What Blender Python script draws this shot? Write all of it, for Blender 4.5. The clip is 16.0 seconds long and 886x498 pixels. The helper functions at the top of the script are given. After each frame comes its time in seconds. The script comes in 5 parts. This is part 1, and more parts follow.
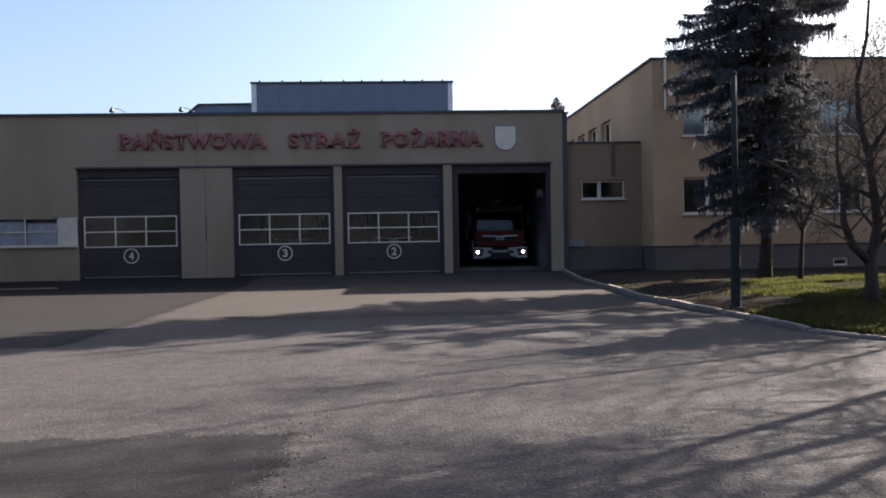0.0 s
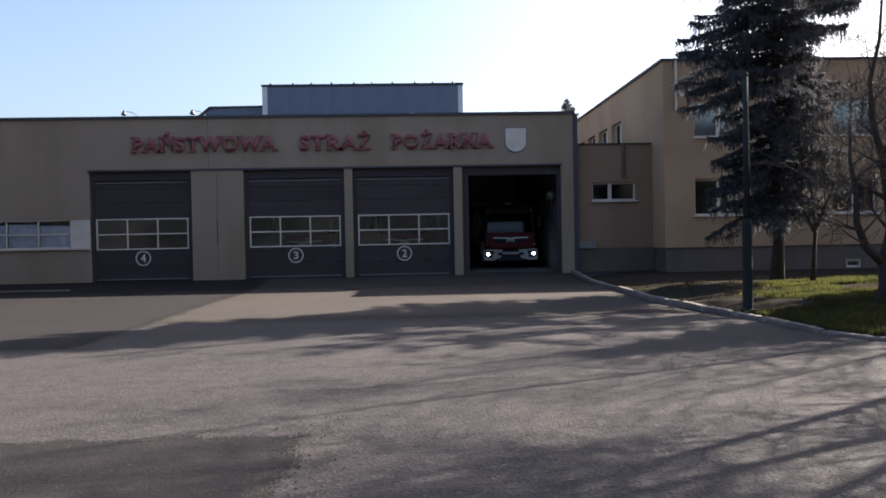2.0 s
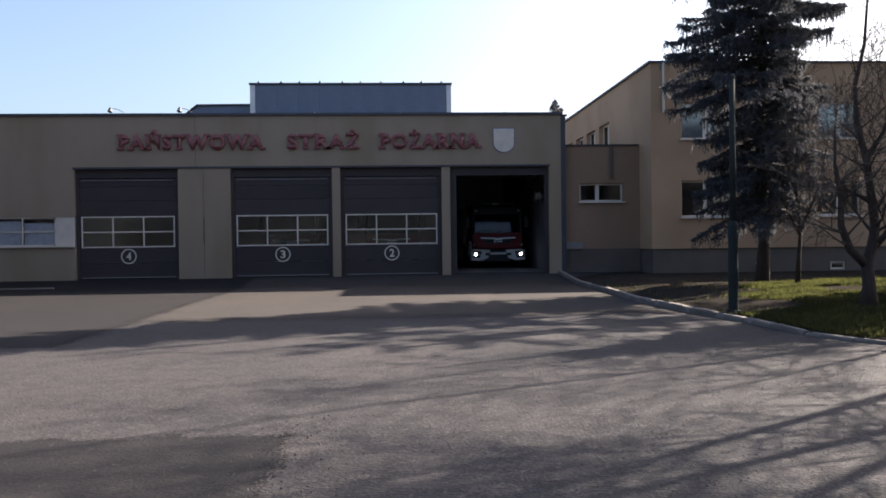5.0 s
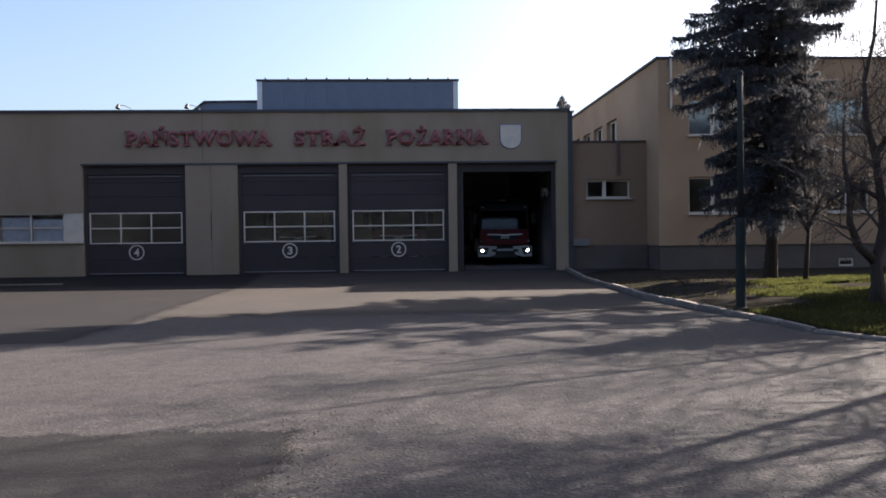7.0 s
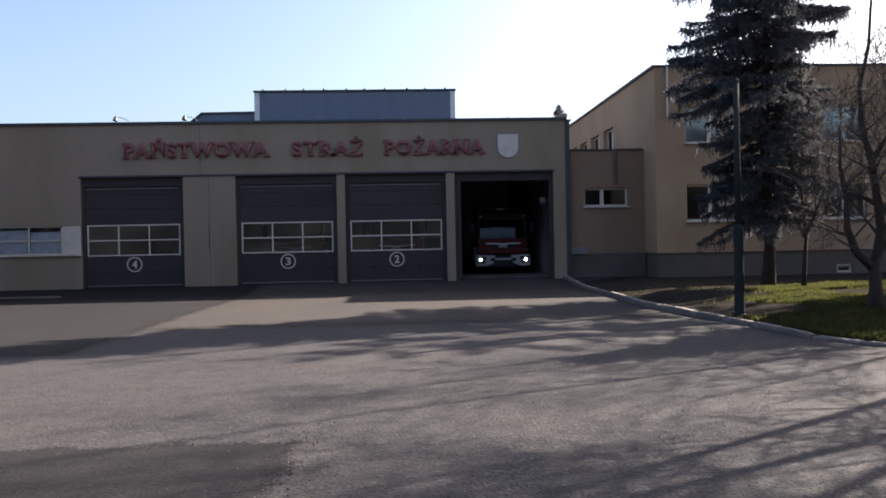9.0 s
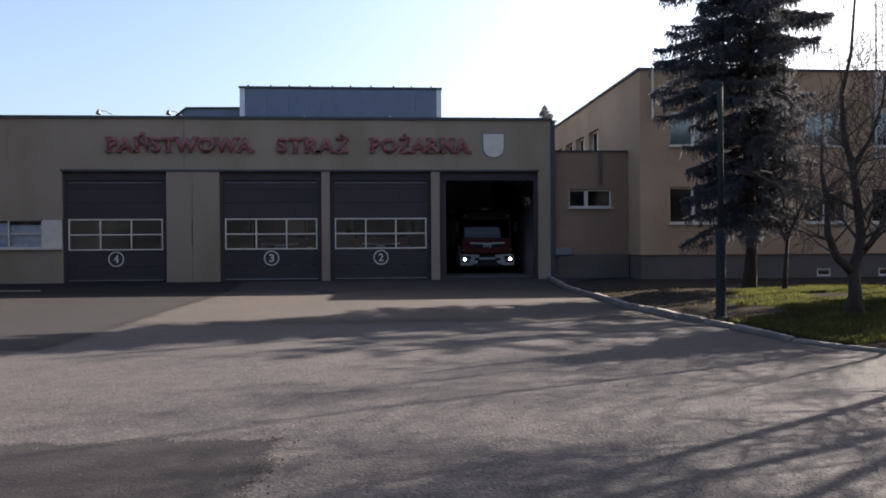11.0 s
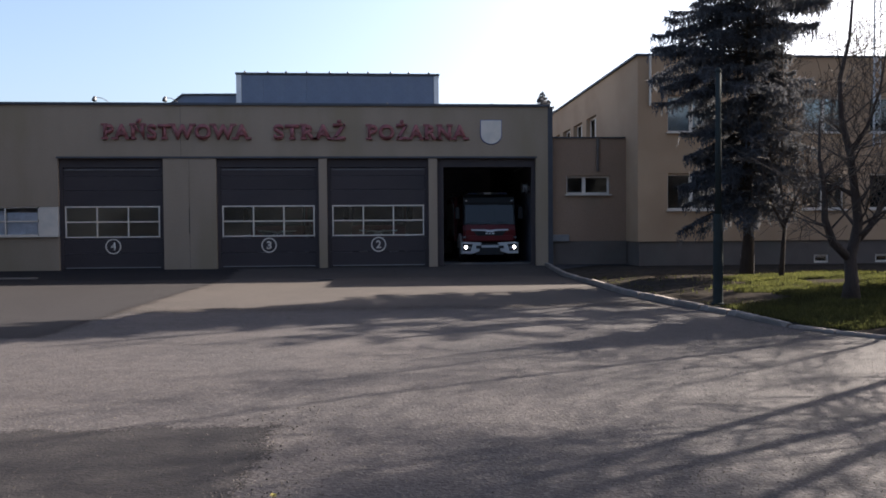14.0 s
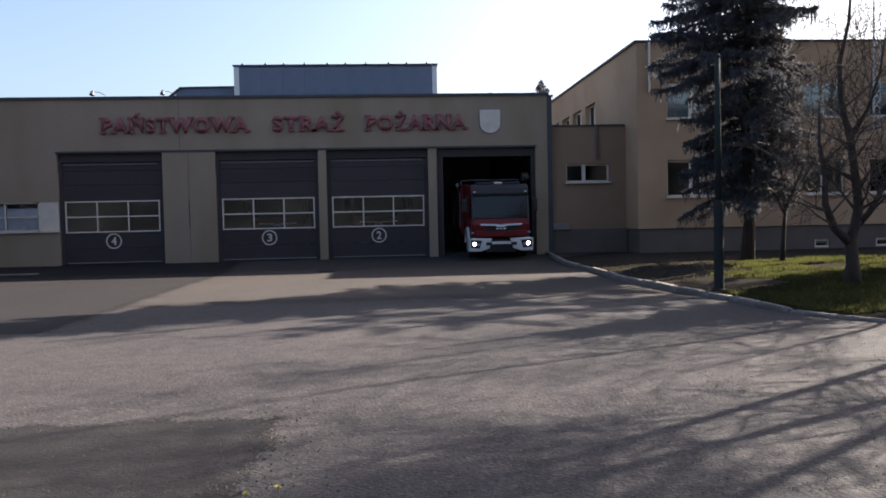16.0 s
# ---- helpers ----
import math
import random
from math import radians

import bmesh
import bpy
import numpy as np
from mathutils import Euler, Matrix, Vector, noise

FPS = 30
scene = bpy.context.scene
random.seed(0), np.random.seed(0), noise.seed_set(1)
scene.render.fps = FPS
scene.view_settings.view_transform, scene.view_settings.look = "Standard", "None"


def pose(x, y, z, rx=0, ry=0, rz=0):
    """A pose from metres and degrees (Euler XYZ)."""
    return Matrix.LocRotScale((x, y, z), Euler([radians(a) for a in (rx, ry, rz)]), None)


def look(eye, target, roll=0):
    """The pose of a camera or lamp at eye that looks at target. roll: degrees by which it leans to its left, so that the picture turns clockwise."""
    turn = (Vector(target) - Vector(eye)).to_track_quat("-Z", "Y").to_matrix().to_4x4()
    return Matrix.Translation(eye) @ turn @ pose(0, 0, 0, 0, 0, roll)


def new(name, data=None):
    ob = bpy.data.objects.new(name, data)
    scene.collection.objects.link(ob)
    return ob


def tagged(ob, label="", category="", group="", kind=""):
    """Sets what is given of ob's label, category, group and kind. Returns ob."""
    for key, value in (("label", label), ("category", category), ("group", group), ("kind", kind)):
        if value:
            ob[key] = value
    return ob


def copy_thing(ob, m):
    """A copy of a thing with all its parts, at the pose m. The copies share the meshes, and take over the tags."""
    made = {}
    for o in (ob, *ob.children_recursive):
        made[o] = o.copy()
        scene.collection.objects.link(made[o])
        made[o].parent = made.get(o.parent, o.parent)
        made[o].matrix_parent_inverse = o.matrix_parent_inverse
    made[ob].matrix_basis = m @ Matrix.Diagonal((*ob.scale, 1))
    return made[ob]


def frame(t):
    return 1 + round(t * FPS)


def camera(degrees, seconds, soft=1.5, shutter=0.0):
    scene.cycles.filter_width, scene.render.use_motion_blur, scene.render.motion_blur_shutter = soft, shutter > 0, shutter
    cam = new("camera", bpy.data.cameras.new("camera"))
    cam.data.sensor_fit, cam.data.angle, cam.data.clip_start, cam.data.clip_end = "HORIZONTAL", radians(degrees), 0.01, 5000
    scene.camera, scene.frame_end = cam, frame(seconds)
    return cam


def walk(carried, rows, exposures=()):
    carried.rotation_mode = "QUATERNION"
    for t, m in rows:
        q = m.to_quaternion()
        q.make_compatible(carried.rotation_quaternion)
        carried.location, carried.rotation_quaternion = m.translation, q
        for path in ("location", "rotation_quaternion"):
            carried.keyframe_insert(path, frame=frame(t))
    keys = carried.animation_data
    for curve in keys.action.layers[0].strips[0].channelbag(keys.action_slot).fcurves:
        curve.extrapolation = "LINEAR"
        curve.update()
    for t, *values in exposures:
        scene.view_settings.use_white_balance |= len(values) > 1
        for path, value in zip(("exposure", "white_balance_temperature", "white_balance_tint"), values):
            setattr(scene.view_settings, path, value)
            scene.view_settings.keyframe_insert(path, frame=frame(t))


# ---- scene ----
# ---------------------------------------------------------------- camera
EYE = (0.0, 0.0, 1.44)
CAM_ROWS = [(0.0, -3.098, -0.964, 0.984), (0.5, -2.712, -0.498, 0.474), (1.0, -2.652, -0.375, 0.693),
            (1.5, -2.503, -0.543, 1.032), (2.0, -2.338, -0.807, 1.063), (2.5, -2.666, -0.733, 0.797),
            (3.0, -2.622, -1.088, 1.019), (3.5, -2.560, -0.433, 0.873), (4.0, -3.078, -0.472, 0.703),
            (6.5, -3.299, -1.294, 0.689), (7.0, -2.753, -1.086, 0.660), (7.5, -2.953, -0.876, 0.950),
            (8.0, -3.127, -1.194, 0.803), (8.5, -2.903, -0.919, 0.882), (9.0, -2.888, -0.391, 1.130),
            (11.5, -4.156, -0.584, 0.221), (12.0, -4.062, -1.065, 0.293), (12.5, -3.739, -1.129, 0.082),
            (13.0, -3.992, -1.102, -0.147), (13.5, -3.686, -1.382, 0.073), (14.0, -4.220, -1.452, 0.414),
            (14.5, -4.078, -0.899, 0.672), (15.0, -3.881, -1.613, 0.848), (15.5, -3.924, -1.289, 1.163),
            (16.0, -4.200, -2.187, 1.213)]
EXPOSURE = 2.03
cam = camera(59.3, 16.0, soft=1.7)
walk(cam, [(t, pose(*EYE, 90 + p, r, yw)) for t, yw, p, r in CAM_ROWS], exposures=((0.0, EXPOSURE, 6250, 13), (16.0, EXPOSURE, 6250, 13)))

# ---------------------------------------------------------------- light
SUN_AZ, SUN_EL = 62.5, 33.0
world = bpy.data.worlds.new("sky")
scene.world = world
world.use_nodes = True
wn = world.node_tree
wn.nodes.clear()
sky = wn.nodes.new("ShaderNodeTexSky")
sky.sky_type, sky.sun_disc = "NISHITA", False
sky.sun_elevation, sky.sun_rotation = radians(SUN_EL), radians(SUN_AZ)
sky.altitude, sky.air_density, sky.dust_density, sky.ozone_density = 200, 1.0, 4.2, 1.3
bg = wn.nodes.new("ShaderNodeBackground")
bg.inputs["Strength"].default_value = 0.0685
wo = wn.nodes.new("ShaderNodeOutputWorld")
wn.links.new(sky.outputs[0], bg.inputs[0])
wn.links.new(bg.outputs[0], wo.inputs[0])
sd = bpy.data.lights.new("sun", "SUN")
sd.energy, sd.angle, sd.color = 5.0, radians(0.55), (1.0, 0.885, 0.735)
sun = new("sun", sd)
az, el = radians(SUN_AZ), radians(SUN_EL)
sun.matrix_world = look((60 * math.sin(az) * math.cos(el), 60 * math.cos(az) * math.cos(el), 60 * math.sin(el)), (0, 0, 0))


# ---------------------------------------------------------------- materials
def mat(name, c1, c2=None, rough=0.8, metal=0.0, scale=3.0, fine=60.0, bump=0.15, spec=0.5, island=0.0, stretch=None, emit=None,
        power=0.0, stain=None, stain_scale=0.4, stain_amt=0.35, dist=0.01, piece=0.0, mid=0.0, mid_scale=10.0, speck=0.0):
    """Procedural surface: two scales of noise between c1 and c2, fine relief, stains."""
    m = bpy.data.materials.new(name)
    m.use_nodes = True
    nt = m.node_tree
    b = nt.nodes["Principled BSDF"]
    c2 = c2 or tuple(min(1, c * 0.8) for c in c1)
    tc = nt.nodes.new("ShaderNodeTexCoord")
    mp = nt.nodes.new("ShaderNodeMapping")
    if stretch:
        mp.inputs["Scale"].default_value = stretch
    nt.links.new(tc.outputs["Object"], mp.inputs[0])

    def noisy(s, detail=6.0):
        n = nt.nodes.new("ShaderNodeTexNoise")
        n.inputs["Scale"].default_value, n.inputs["Detail"].default_value = s, detail
        nt.links.new(mp.outputs[0], n.inputs["Vector"])
        return n.outputs["Fac"]

    def ramp(v, lo, hi):
        r = nt.nodes.new("ShaderNodeMapRange")
        r.inputs["From Min"].default_value, r.inputs["From Max"].default_value = lo, hi
        nt.links.new(v, r.inputs["Value"])
        return r.outputs[0]

    def mix(f, a, bb):
        x = nt.nodes.new("ShaderNodeMix")
        x.data_type = "RGBA"
        for v, i in ((f, 0), (a, 6), (bb, 7)):
            if isinstance(v, tuple):
                x.inputs[i].default_value = (*v, 1)
            elif isinstance(v, float):
                x.inputs[i].default_value = v
            else:
                nt.links.new(v, x.inputs[i])
        return x.outputs[2]
    big, small = noisy(scale), noisy(fine, 3.0)
    col = mix(ramp(big, 0.35, 0.65), c1, c2)
    dark = tuple(c * 0.72 for c in c2)
    sm = nt.nodes.new("ShaderNodeMath")
    sm.operation, sm.inputs[1].default_value = "MULTIPLY", 0.5
    nt.links.new(ramp(small, 0.45, 0.75), sm.inputs[0])
    col = mix(sm.outputs[0], col, dark)
    if mid:
        mm = nt.nodes.new("ShaderNodeMath")
        mm.operation, mm.inputs[1].default_value = "MULTIPLY", mid
        nt.links.new(ramp(noisy(mid_scale, 10.0), 0.42, 0.62), mm.inputs[0])
        col = mix(mm.outputs[0], col, tuple(c * 0.5 for c in c2))
    if speck:
        for sc, lo, hi, k in ((95.0, 0.60, 0.68, 2.4), (60.0, 0.62, 0.70, 0.3), (26.0, 0.60, 0.70, 2.1), (13.0, 0.58, 0.68, 1.6), (17.0, 0.58, 0.68, 0.42)):
            sp = nt.nodes.new("ShaderNodeMath")
            sp.operation, sp.inputs[1].default_value = "MULTIPLY", speck
            nt.links.new(ramp(noisy(sc, 2.0), lo, hi), sp.inputs[0])
            col = mix(sp.outputs[0], col, tuple(c * k for c in c1))
    if stain:
        st = nt.nodes.new("ShaderNodeMath")
        st.operation, st.inputs[1].default_value = "MULTIPLY", stain_amt
        nt.links.new(ramp(noisy(stain_scale, 8.0), 0.48, 0.68), st.inputs[0])
        col = mix(st.outputs[0], col, stain)
    if piece or island:
        gi = nt.nodes.new("ShaderNodeObjectInfo" if piece else "ShaderNodeNewGeometry")
        hv = nt.nodes.new("ShaderNodeHueSaturation")
        hv.inputs["Value"].default_value = 1.0
        amt = piece or island
        rr = nt.nodes.new("ShaderNodeMapRange")
        rr.inputs["To Min"].default_value, rr.inputs["To Max"].default_value = 1 - amt, 1 + amt
        nt.links.new(gi.outputs["Random" if piece else "Random Per Island"], rr.inputs["Value"])
        nt.links.new(rr.outputs[0], hv.inputs["Value"])
        nt.links.new(col, hv.inputs["Color"])
        col = hv.outputs[0]
    nt.links.new(col, b.inputs["Base Color"])
    b.inputs["Roughness"].default_value, b.inputs["Metallic"].default_value = rough, metal
    b.inputs["Specular IOR Level"].default_value = spec
    if bump:
        bp = nt.nodes.new("ShaderNodeBump")
        bp.inputs["Strength"].default_value, bp.inputs["Distance"].default_value = bump, dist
        nt.links.new(small, bp.inputs["Height"])
        nt.links.new(bp.outputs[0], b.inputs["Normal"])
    if emit:
        b.inputs["Emission Color"].default_value = (*emit, 1)
        b.inputs["Emission Strength"].default_value = power
    return m


def glass_mat(name, tint, rough=0.03, ior=1.9):
    m = bpy.data.materials.new(name)
    m.use_nodes = True
    nt = m.node_tree
    nt.nodes.clear()
    g, t, mx, f, o = (nt.nodes.new(n) for n in ("ShaderNodeBsdfGlossy", "ShaderNodeBsdfTransparent", "ShaderNodeMixShader", "ShaderNodeFresnel", "ShaderNodeOutputMaterial"))
    g.inputs["Roughness"].default_value = rough
    t.inputs["Color"].default_value = (*tint, 1)
    f.inputs["IOR"].default_value = ior
    nt.links.new(f.outputs[0], mx.inputs[0])
    nt.links.new(t.outputs[0], mx.inputs[1])
    nt.links.new(g.outputs[0], mx.inputs[2])
    nt.links.new(mx.outputs[0], o.inputs[0])
    return m


def grainy_edges(m, limits):
    """Lets a thin layer thin out unevenly towards its edges: limits are (axis, place, reach), reach < 0 where it ends
    upwards.
    """
    nt = m.node_tree
    b = nt.nodes["Principled BSDF"]
    tc = nt.nodes.new("ShaderNodeTexCoord")
    nz = nt.nodes.new("ShaderNodeTexNoise")
    nz.inputs["Scale"].default_value, nz.inputs["Detail"].default_value = 2.2, 9.0
    nt.links.new(tc.outputs["Object"], nz.inputs["Vector"])
    sep = nt.nodes.new("ShaderNodeSeparateXYZ")
    nt.links.new(tc.outputs["Object"], sep.inputs[0])
    alpha = None
    for axis, place, reach in limits:
        sh_n = nt.nodes.new("ShaderNodeMath")
        sh_n.operation, sh_n.inputs[1].default_value, sh_n.inputs[2].default_value = "MULTIPLY_ADD", 0.5, -0.25
        nt.links.new(nz.outputs["Fac"], sh_n.inputs[0])
        ad = nt.nodes.new("ShaderNodeMath")
        nt.links.new(sep.outputs[axis], ad.inputs[0])
        nt.links.new(sh_n.outputs[0], ad.inputs[1])
        mr = nt.nodes.new("ShaderNodeMapRange")
        mr.interpolation_type = "SMOOTHSTEP"
        mr.inputs["From Min"].default_value, mr.inputs["From Max"].default_value = place, place + reach
        nt.links.new(ad.outputs[0], mr.inputs["Value"])
        if alpha is None:
            alpha = mr.outputs[0]
        else:
            mu = nt.nodes.new("ShaderNodeMath")
            mu.operation = "MULTIPLY"
            nt.links.new(alpha, mu.inputs[0])
            nt.links.new(mr.outputs[0], mu.inputs[1])
            alpha = mu.outputs[0]
    # the layer ends in grains, not in a veil
    grain = nt.nodes.new("ShaderNodeTexNoise")
    grain.inputs["Scale"].default_value, grain.inputs["Detail"].default_value = 38.0, 5.0
    nt.links.new(tc.outputs["Object"], grain.inputs["Vector"])
    gm = nt.nodes.new("ShaderNodeMath")
    gm.operation, gm.inputs[1].default_value, gm.inputs[2].default_value = "MULTIPLY_ADD", 1.8, -0.9
    nt.links.new(grain.outputs["Fac"], gm.inputs[0])
    ga = nt.nodes.new("ShaderNodeMath")
    nt.links.new(alpha, ga.inputs[0])
    nt.links.new(gm.outputs[0], ga.inputs[1])
    edge = nt.nodes.new("ShaderNodeMapRange")
    edge.inputs["From Min"].default_value, edge.inputs["From Max"].default_value = 0.40, 0.60
    nt.links.new(ga.outputs[0], edge.inputs["Value"])
    nt.links.new(edge.outputs[0], b.inputs["Alpha"])
    return m


M = dict(
    asphalt=mat("asphalt", (0.0420, 0.0364, 0.0362), (0.0310, 0.0281, 0.0296), 0.9, scale=0.5, fine=30, bump=0.85, spec=0.3, stain=(0.0485, 0.0415, 0.0400), stain_scale=0.3, dist=0.02, mid=0.6, mid_scale=3.5, speck=0.72),
    asphalt_warm=grainy_edges(mat("asphalt_warm", (0.0462, 0.0388, 0.0345), (0.0392, 0.0330, 0.0297), 0.92, scale=0.6, fine=30, bump=0.6, spec=0.25, stain=(0.056, 0.046, 0.040), stain_scale=0.5, dist=0.015, mid=0.35, mid_scale=5.0, speck=0.35), [("Y", 15.5, 3.5)]),
    asphalt_grey=grainy_edges(mat("asphalt_grey", (0.0132, 0.0112, 0.0120), (0.0106, 0.0090, 0.0098), 0.92, scale=0.6, fine=42, bump=0.8, spec=0.25, stain=(0.0180, 0.0158, 0.0160), stain_scale=0.5, dist=0.015, mid=0.4, mid_scale=8.0, speck=0.5), [("X", -5.2, -1.1)]),
    asphalt_patch=grainy_edges(mat("asphalt_patch", (0.0152, 0.0131, 0.0140), (0.0124, 0.0107, 0.0115), 0.92, scale=0.6, fine=42, bump=0.8, spec=0.25, stain=(0.0170, 0.0155, 0.0158), stain_scale=0.5, dist=0.015, mid=0.4, mid_scale=8.0, speck=0.5), [("X", -0.72, -0.6), ("Y", 7.25, -0.5)]),
    gravel=mat("gravel", (0.11, 0.095, 0.08), (0.05, 0.044, 0.038), 0.9, scale=9, fine=40, island=0.5),
    crumbs=mat("crumbs", (0.075, 0.065, 0.060), (0.040, 0.036, 0.034), 0.9, scale=9, fine=40, island=0.75),
    concrete=mat("concrete", (0.215, 0.178, 0.150), (0.135, 0.112, 0.097), 0.9, scale=1.2, fine=50, bump=0.3, stain=(0.14, 0.13, 0.11), stain_scale=0.8, piece=0.15),
    hall_floor=mat("hall_floor", (0.17, 0.165, 0.165), (0.13, 0.128, 0.128), 0.9, spec=0.2, scale=0.8, fine=30, bump=0.1, stain=(0.07, 0.07, 0.07)),
    plaster=mat("plaster", (0.338, 0.258, 0.187), (0.291, 0.2215, 0.160), 0.93, stretch=(1.5, 1.0, 0.45), scale=0.5, fine=35, bump=0.25, spec=0.2, stain=(0.24, 0.19, 0.10), stain_scale=0.5, stain_amt=0.3),
    plaster_wing=mat("plaster_wing", (0.445, 0.300, 0.188), (0.380, 0.252, 0.157), 0.93, scale=0.35, fine=35, bump=0.25, spec=0.2, stain=(0.31, 0.185, 0.105), stain_scale=0.45, stain_amt=0.4),
    plaster_annex=mat("plaster_annex", (0.315, 0.205, 0.138), (0.268, 0.172, 0.114), 0.93, scale=0.4, fine=35, bump=0.25, spec=0.2, stain=(0.20, 0.15, 0.10), stain_scale=0.6, stain_amt=0.4),
    plinth=mat("plinth", (0.138, 0.108, 0.090), (0.106, 0.083, 0.070), 0.95, scale=0.8, fine=40, bump=0.4, stain=(0.11, 0.11, 0.09), stain_scale=0.7),
    inner=mat("inner_wall", (0.64, 0.64, 0.68), (0.56, 0.56, 0.60), 0.9, scale=0.8),
    # the bay's shade is put into this wall's colour, darker than inner
    inner_shaded=mat("shaded_inner_wall", (0.155, 0.155, 0.175), (0.125, 0.125, 0.142), 0.95, spec=0.1, scale=0.8),
    fascia=mat("fascia", (0.062, 0.064, 0.074), (0.048, 0.050, 0.058), 0.55, metal=0.2, scale=2, bump=0.05),
    roof=mat("roof_felt", (0.05, 0.05, 0.05), (0.035, 0.035, 0.036), 0.95, scale=1.5, fine=40, bump=0.4),
    cladding=mat("cladding", (0.128, 0.157, 0.225), (0.108, 0.133, 0.190), 0.5, metal=0.15, scale=0.6, fine=20, bump=0.05, stain=(0.12, 0.13, 0.14)),
    trim=mat("light_trim", (0.62, 0.63, 0.64), (0.54, 0.55, 0.56), 0.5, scale=3, bump=0.05),
    trim_grey=mat("grey_paint", (0.23, 0.21, 0.20), (0.19, 0.175, 0.165), 0.6, scale=3, bump=0.05),
    door=mat("door_panel", (0.064, 0.051, 0.051), (0.053, 0.043, 0.043), 0.7, spec=0.22, scale=0.8, fine=80, bump=0.12, stain=(0.070, 0.057, 0.052), stain_scale=0.9, piece=0.10),
    seal=mat("rubber_seal", (0.018, 0.018, 0.018), None, 0.8),
    white=mat("white_paint", (0.71, 0.61, 0.51), (0.62, 0.54, 0.45), 0.45, scale=3, fine=70, bump=0.05, stain=(0.5, 0.48, 0.44), stain_scale=2),
    grey_line=mat("aluminium", (0.42, 0.42, 0.42), (0.34, 0.34, 0.34), 0.4, metal=0.6, scale=4, bump=0.05),
    red_sign=mat("red_letters", (0.245, 0.075, 0.075), (0.205, 0.062, 0.062), 0.6, scale=2, bump=0.05, stain=(0.24, 0.07, 0.065), stain_scale=2.0),
    glass=glass_mat("window_glass", (0.80, 0.85, 0.84), 0.12, 2.3),
    glass_thin=glass_mat("thin_glass", (0.97, 0.98, 0.99), 0.05, 1.6),
    glass_dark=glass_mat("cab_glass", (0.14, 0.16, 0.18), 0.06, 1.5),
    glass_clear=glass_mat("plain_glass", (0.78, 0.82, 0.82), 0.06, 1.9),
    curtain=mat("curtain", (0.66, 0.68, 0.74), (0.50, 0.52, 0.58), 0.9, scale=6),
    truck_red=mat("truck_red", (0.165, 0.015, 0.016), (0.140, 0.013, 0.014), 0.42, scale=1.5, fine=40, bump=0.02, spec=0.3),
    truck_white=mat("truck_white", (0.70, 0.69, 0.67), (0.62, 0.61, 0.60), 0.3, scale=2, bump=0.02),
    bright_white=mat("bright_white", (0.86, 0.86, 0.86), (0.82, 0.82, 0.82), 0.25, scale=2, bump=0.0),
    black=mat("black_plastic", (0.016, 0.016, 0.017), (0.012, 0.012, 0.013), 0.5, scale=5, bump=0.05),
    tyre=mat("tyre_rubber", (0.02, 0.02, 0.02), (0.015, 0.015, 0.015), 0.85, scale=5, bump=0.3),
    shutter=mat("aluminium_shutter", (0.42, 0.43, 0.44), (0.36, 0.37, 0.38), 0.35, metal=0.8, scale=4, bump=0.05),
    lamp=mat("lamp_glow", (0.9, 0.9, 0.9), None, 0.2, bump=0.0, emit=(1.0, 0.96, 0.88), power=4.0),
    grey_lens=mat("grey_lens", (0.30, 0.33, 0.37), (0.25, 0.27, 0.30), 0.15, bump=0.0),
    blue_lens=mat("blue_lens", (0.03, 0.045, 0.10), (0.025, 0.04, 0.085), 0.2, bump=0.0),
    blue_rim=mat("blue_rim", (0.06, 0.10, 0.30), (0.05, 0.08, 0.25), 0.5, bump=0.02),
    woods=mat("woods_grey", (0.125, 0.13, 0.14), (0.075, 0.08, 0.085), 0.9, scale=0.5, fine=4, bump=0.0, island=0.4),
    pole=mat("green_paint", (0.036, 0.043, 0.041), (0.028, 0.034, 0.033), 0.9, spec=0.1, scale=3, fine=50, bump=0.1, stain=(0.04, 0.045, 0.04), stain_scale=3),
    bark=mat("bark", (0.064, 0.045, 0.034), (0.042, 0.029, 0.023), 0.95, scale=3, fine=14, bump=0.8, stretch=(3, 3, 0.6), dist=0.03),
    twig=mat("twig", (0.11, 0.082, 0.060), (0.078, 0.058, 0.042), 0.9, scale=2, bump=0.1),
    needles=mat("needles", (0.116, 0.118, 0.130), (0.080, 0.083, 0.090), 0.75, scale=0.8, fine=20, bump=0.0, island=0.2, spec=0.15),
    grass=mat("grass", (0.060, 0.056, 0.029), (0.032, 0.032, 0.021), 0.9, spec=0.1, scale=0.8, fine=8, bump=0.0, island=0.4),
    soil=mat("lawn_soil", (0.043, 0.038, 0.033), (0.034, 0.030, 0.026), 1.0, spec=0.0, mid=0.6, mid_scale=5.0, scale=0.9, fine=18, bump=0.6, dist=0.03, stain=(0.036, 0.028, 0.019), stain_scale=0.9),
    petal=mat("yellow_petal", (0.42, 0.36, 0.07), (0.33, 0.29, 0.06), 0.6, bump=0.0),
    stem=mat("flower_stem", (0.24, 0.15, 0.05), (0.17, 0.12, 0.04), 0.6, bump=0.0),
)


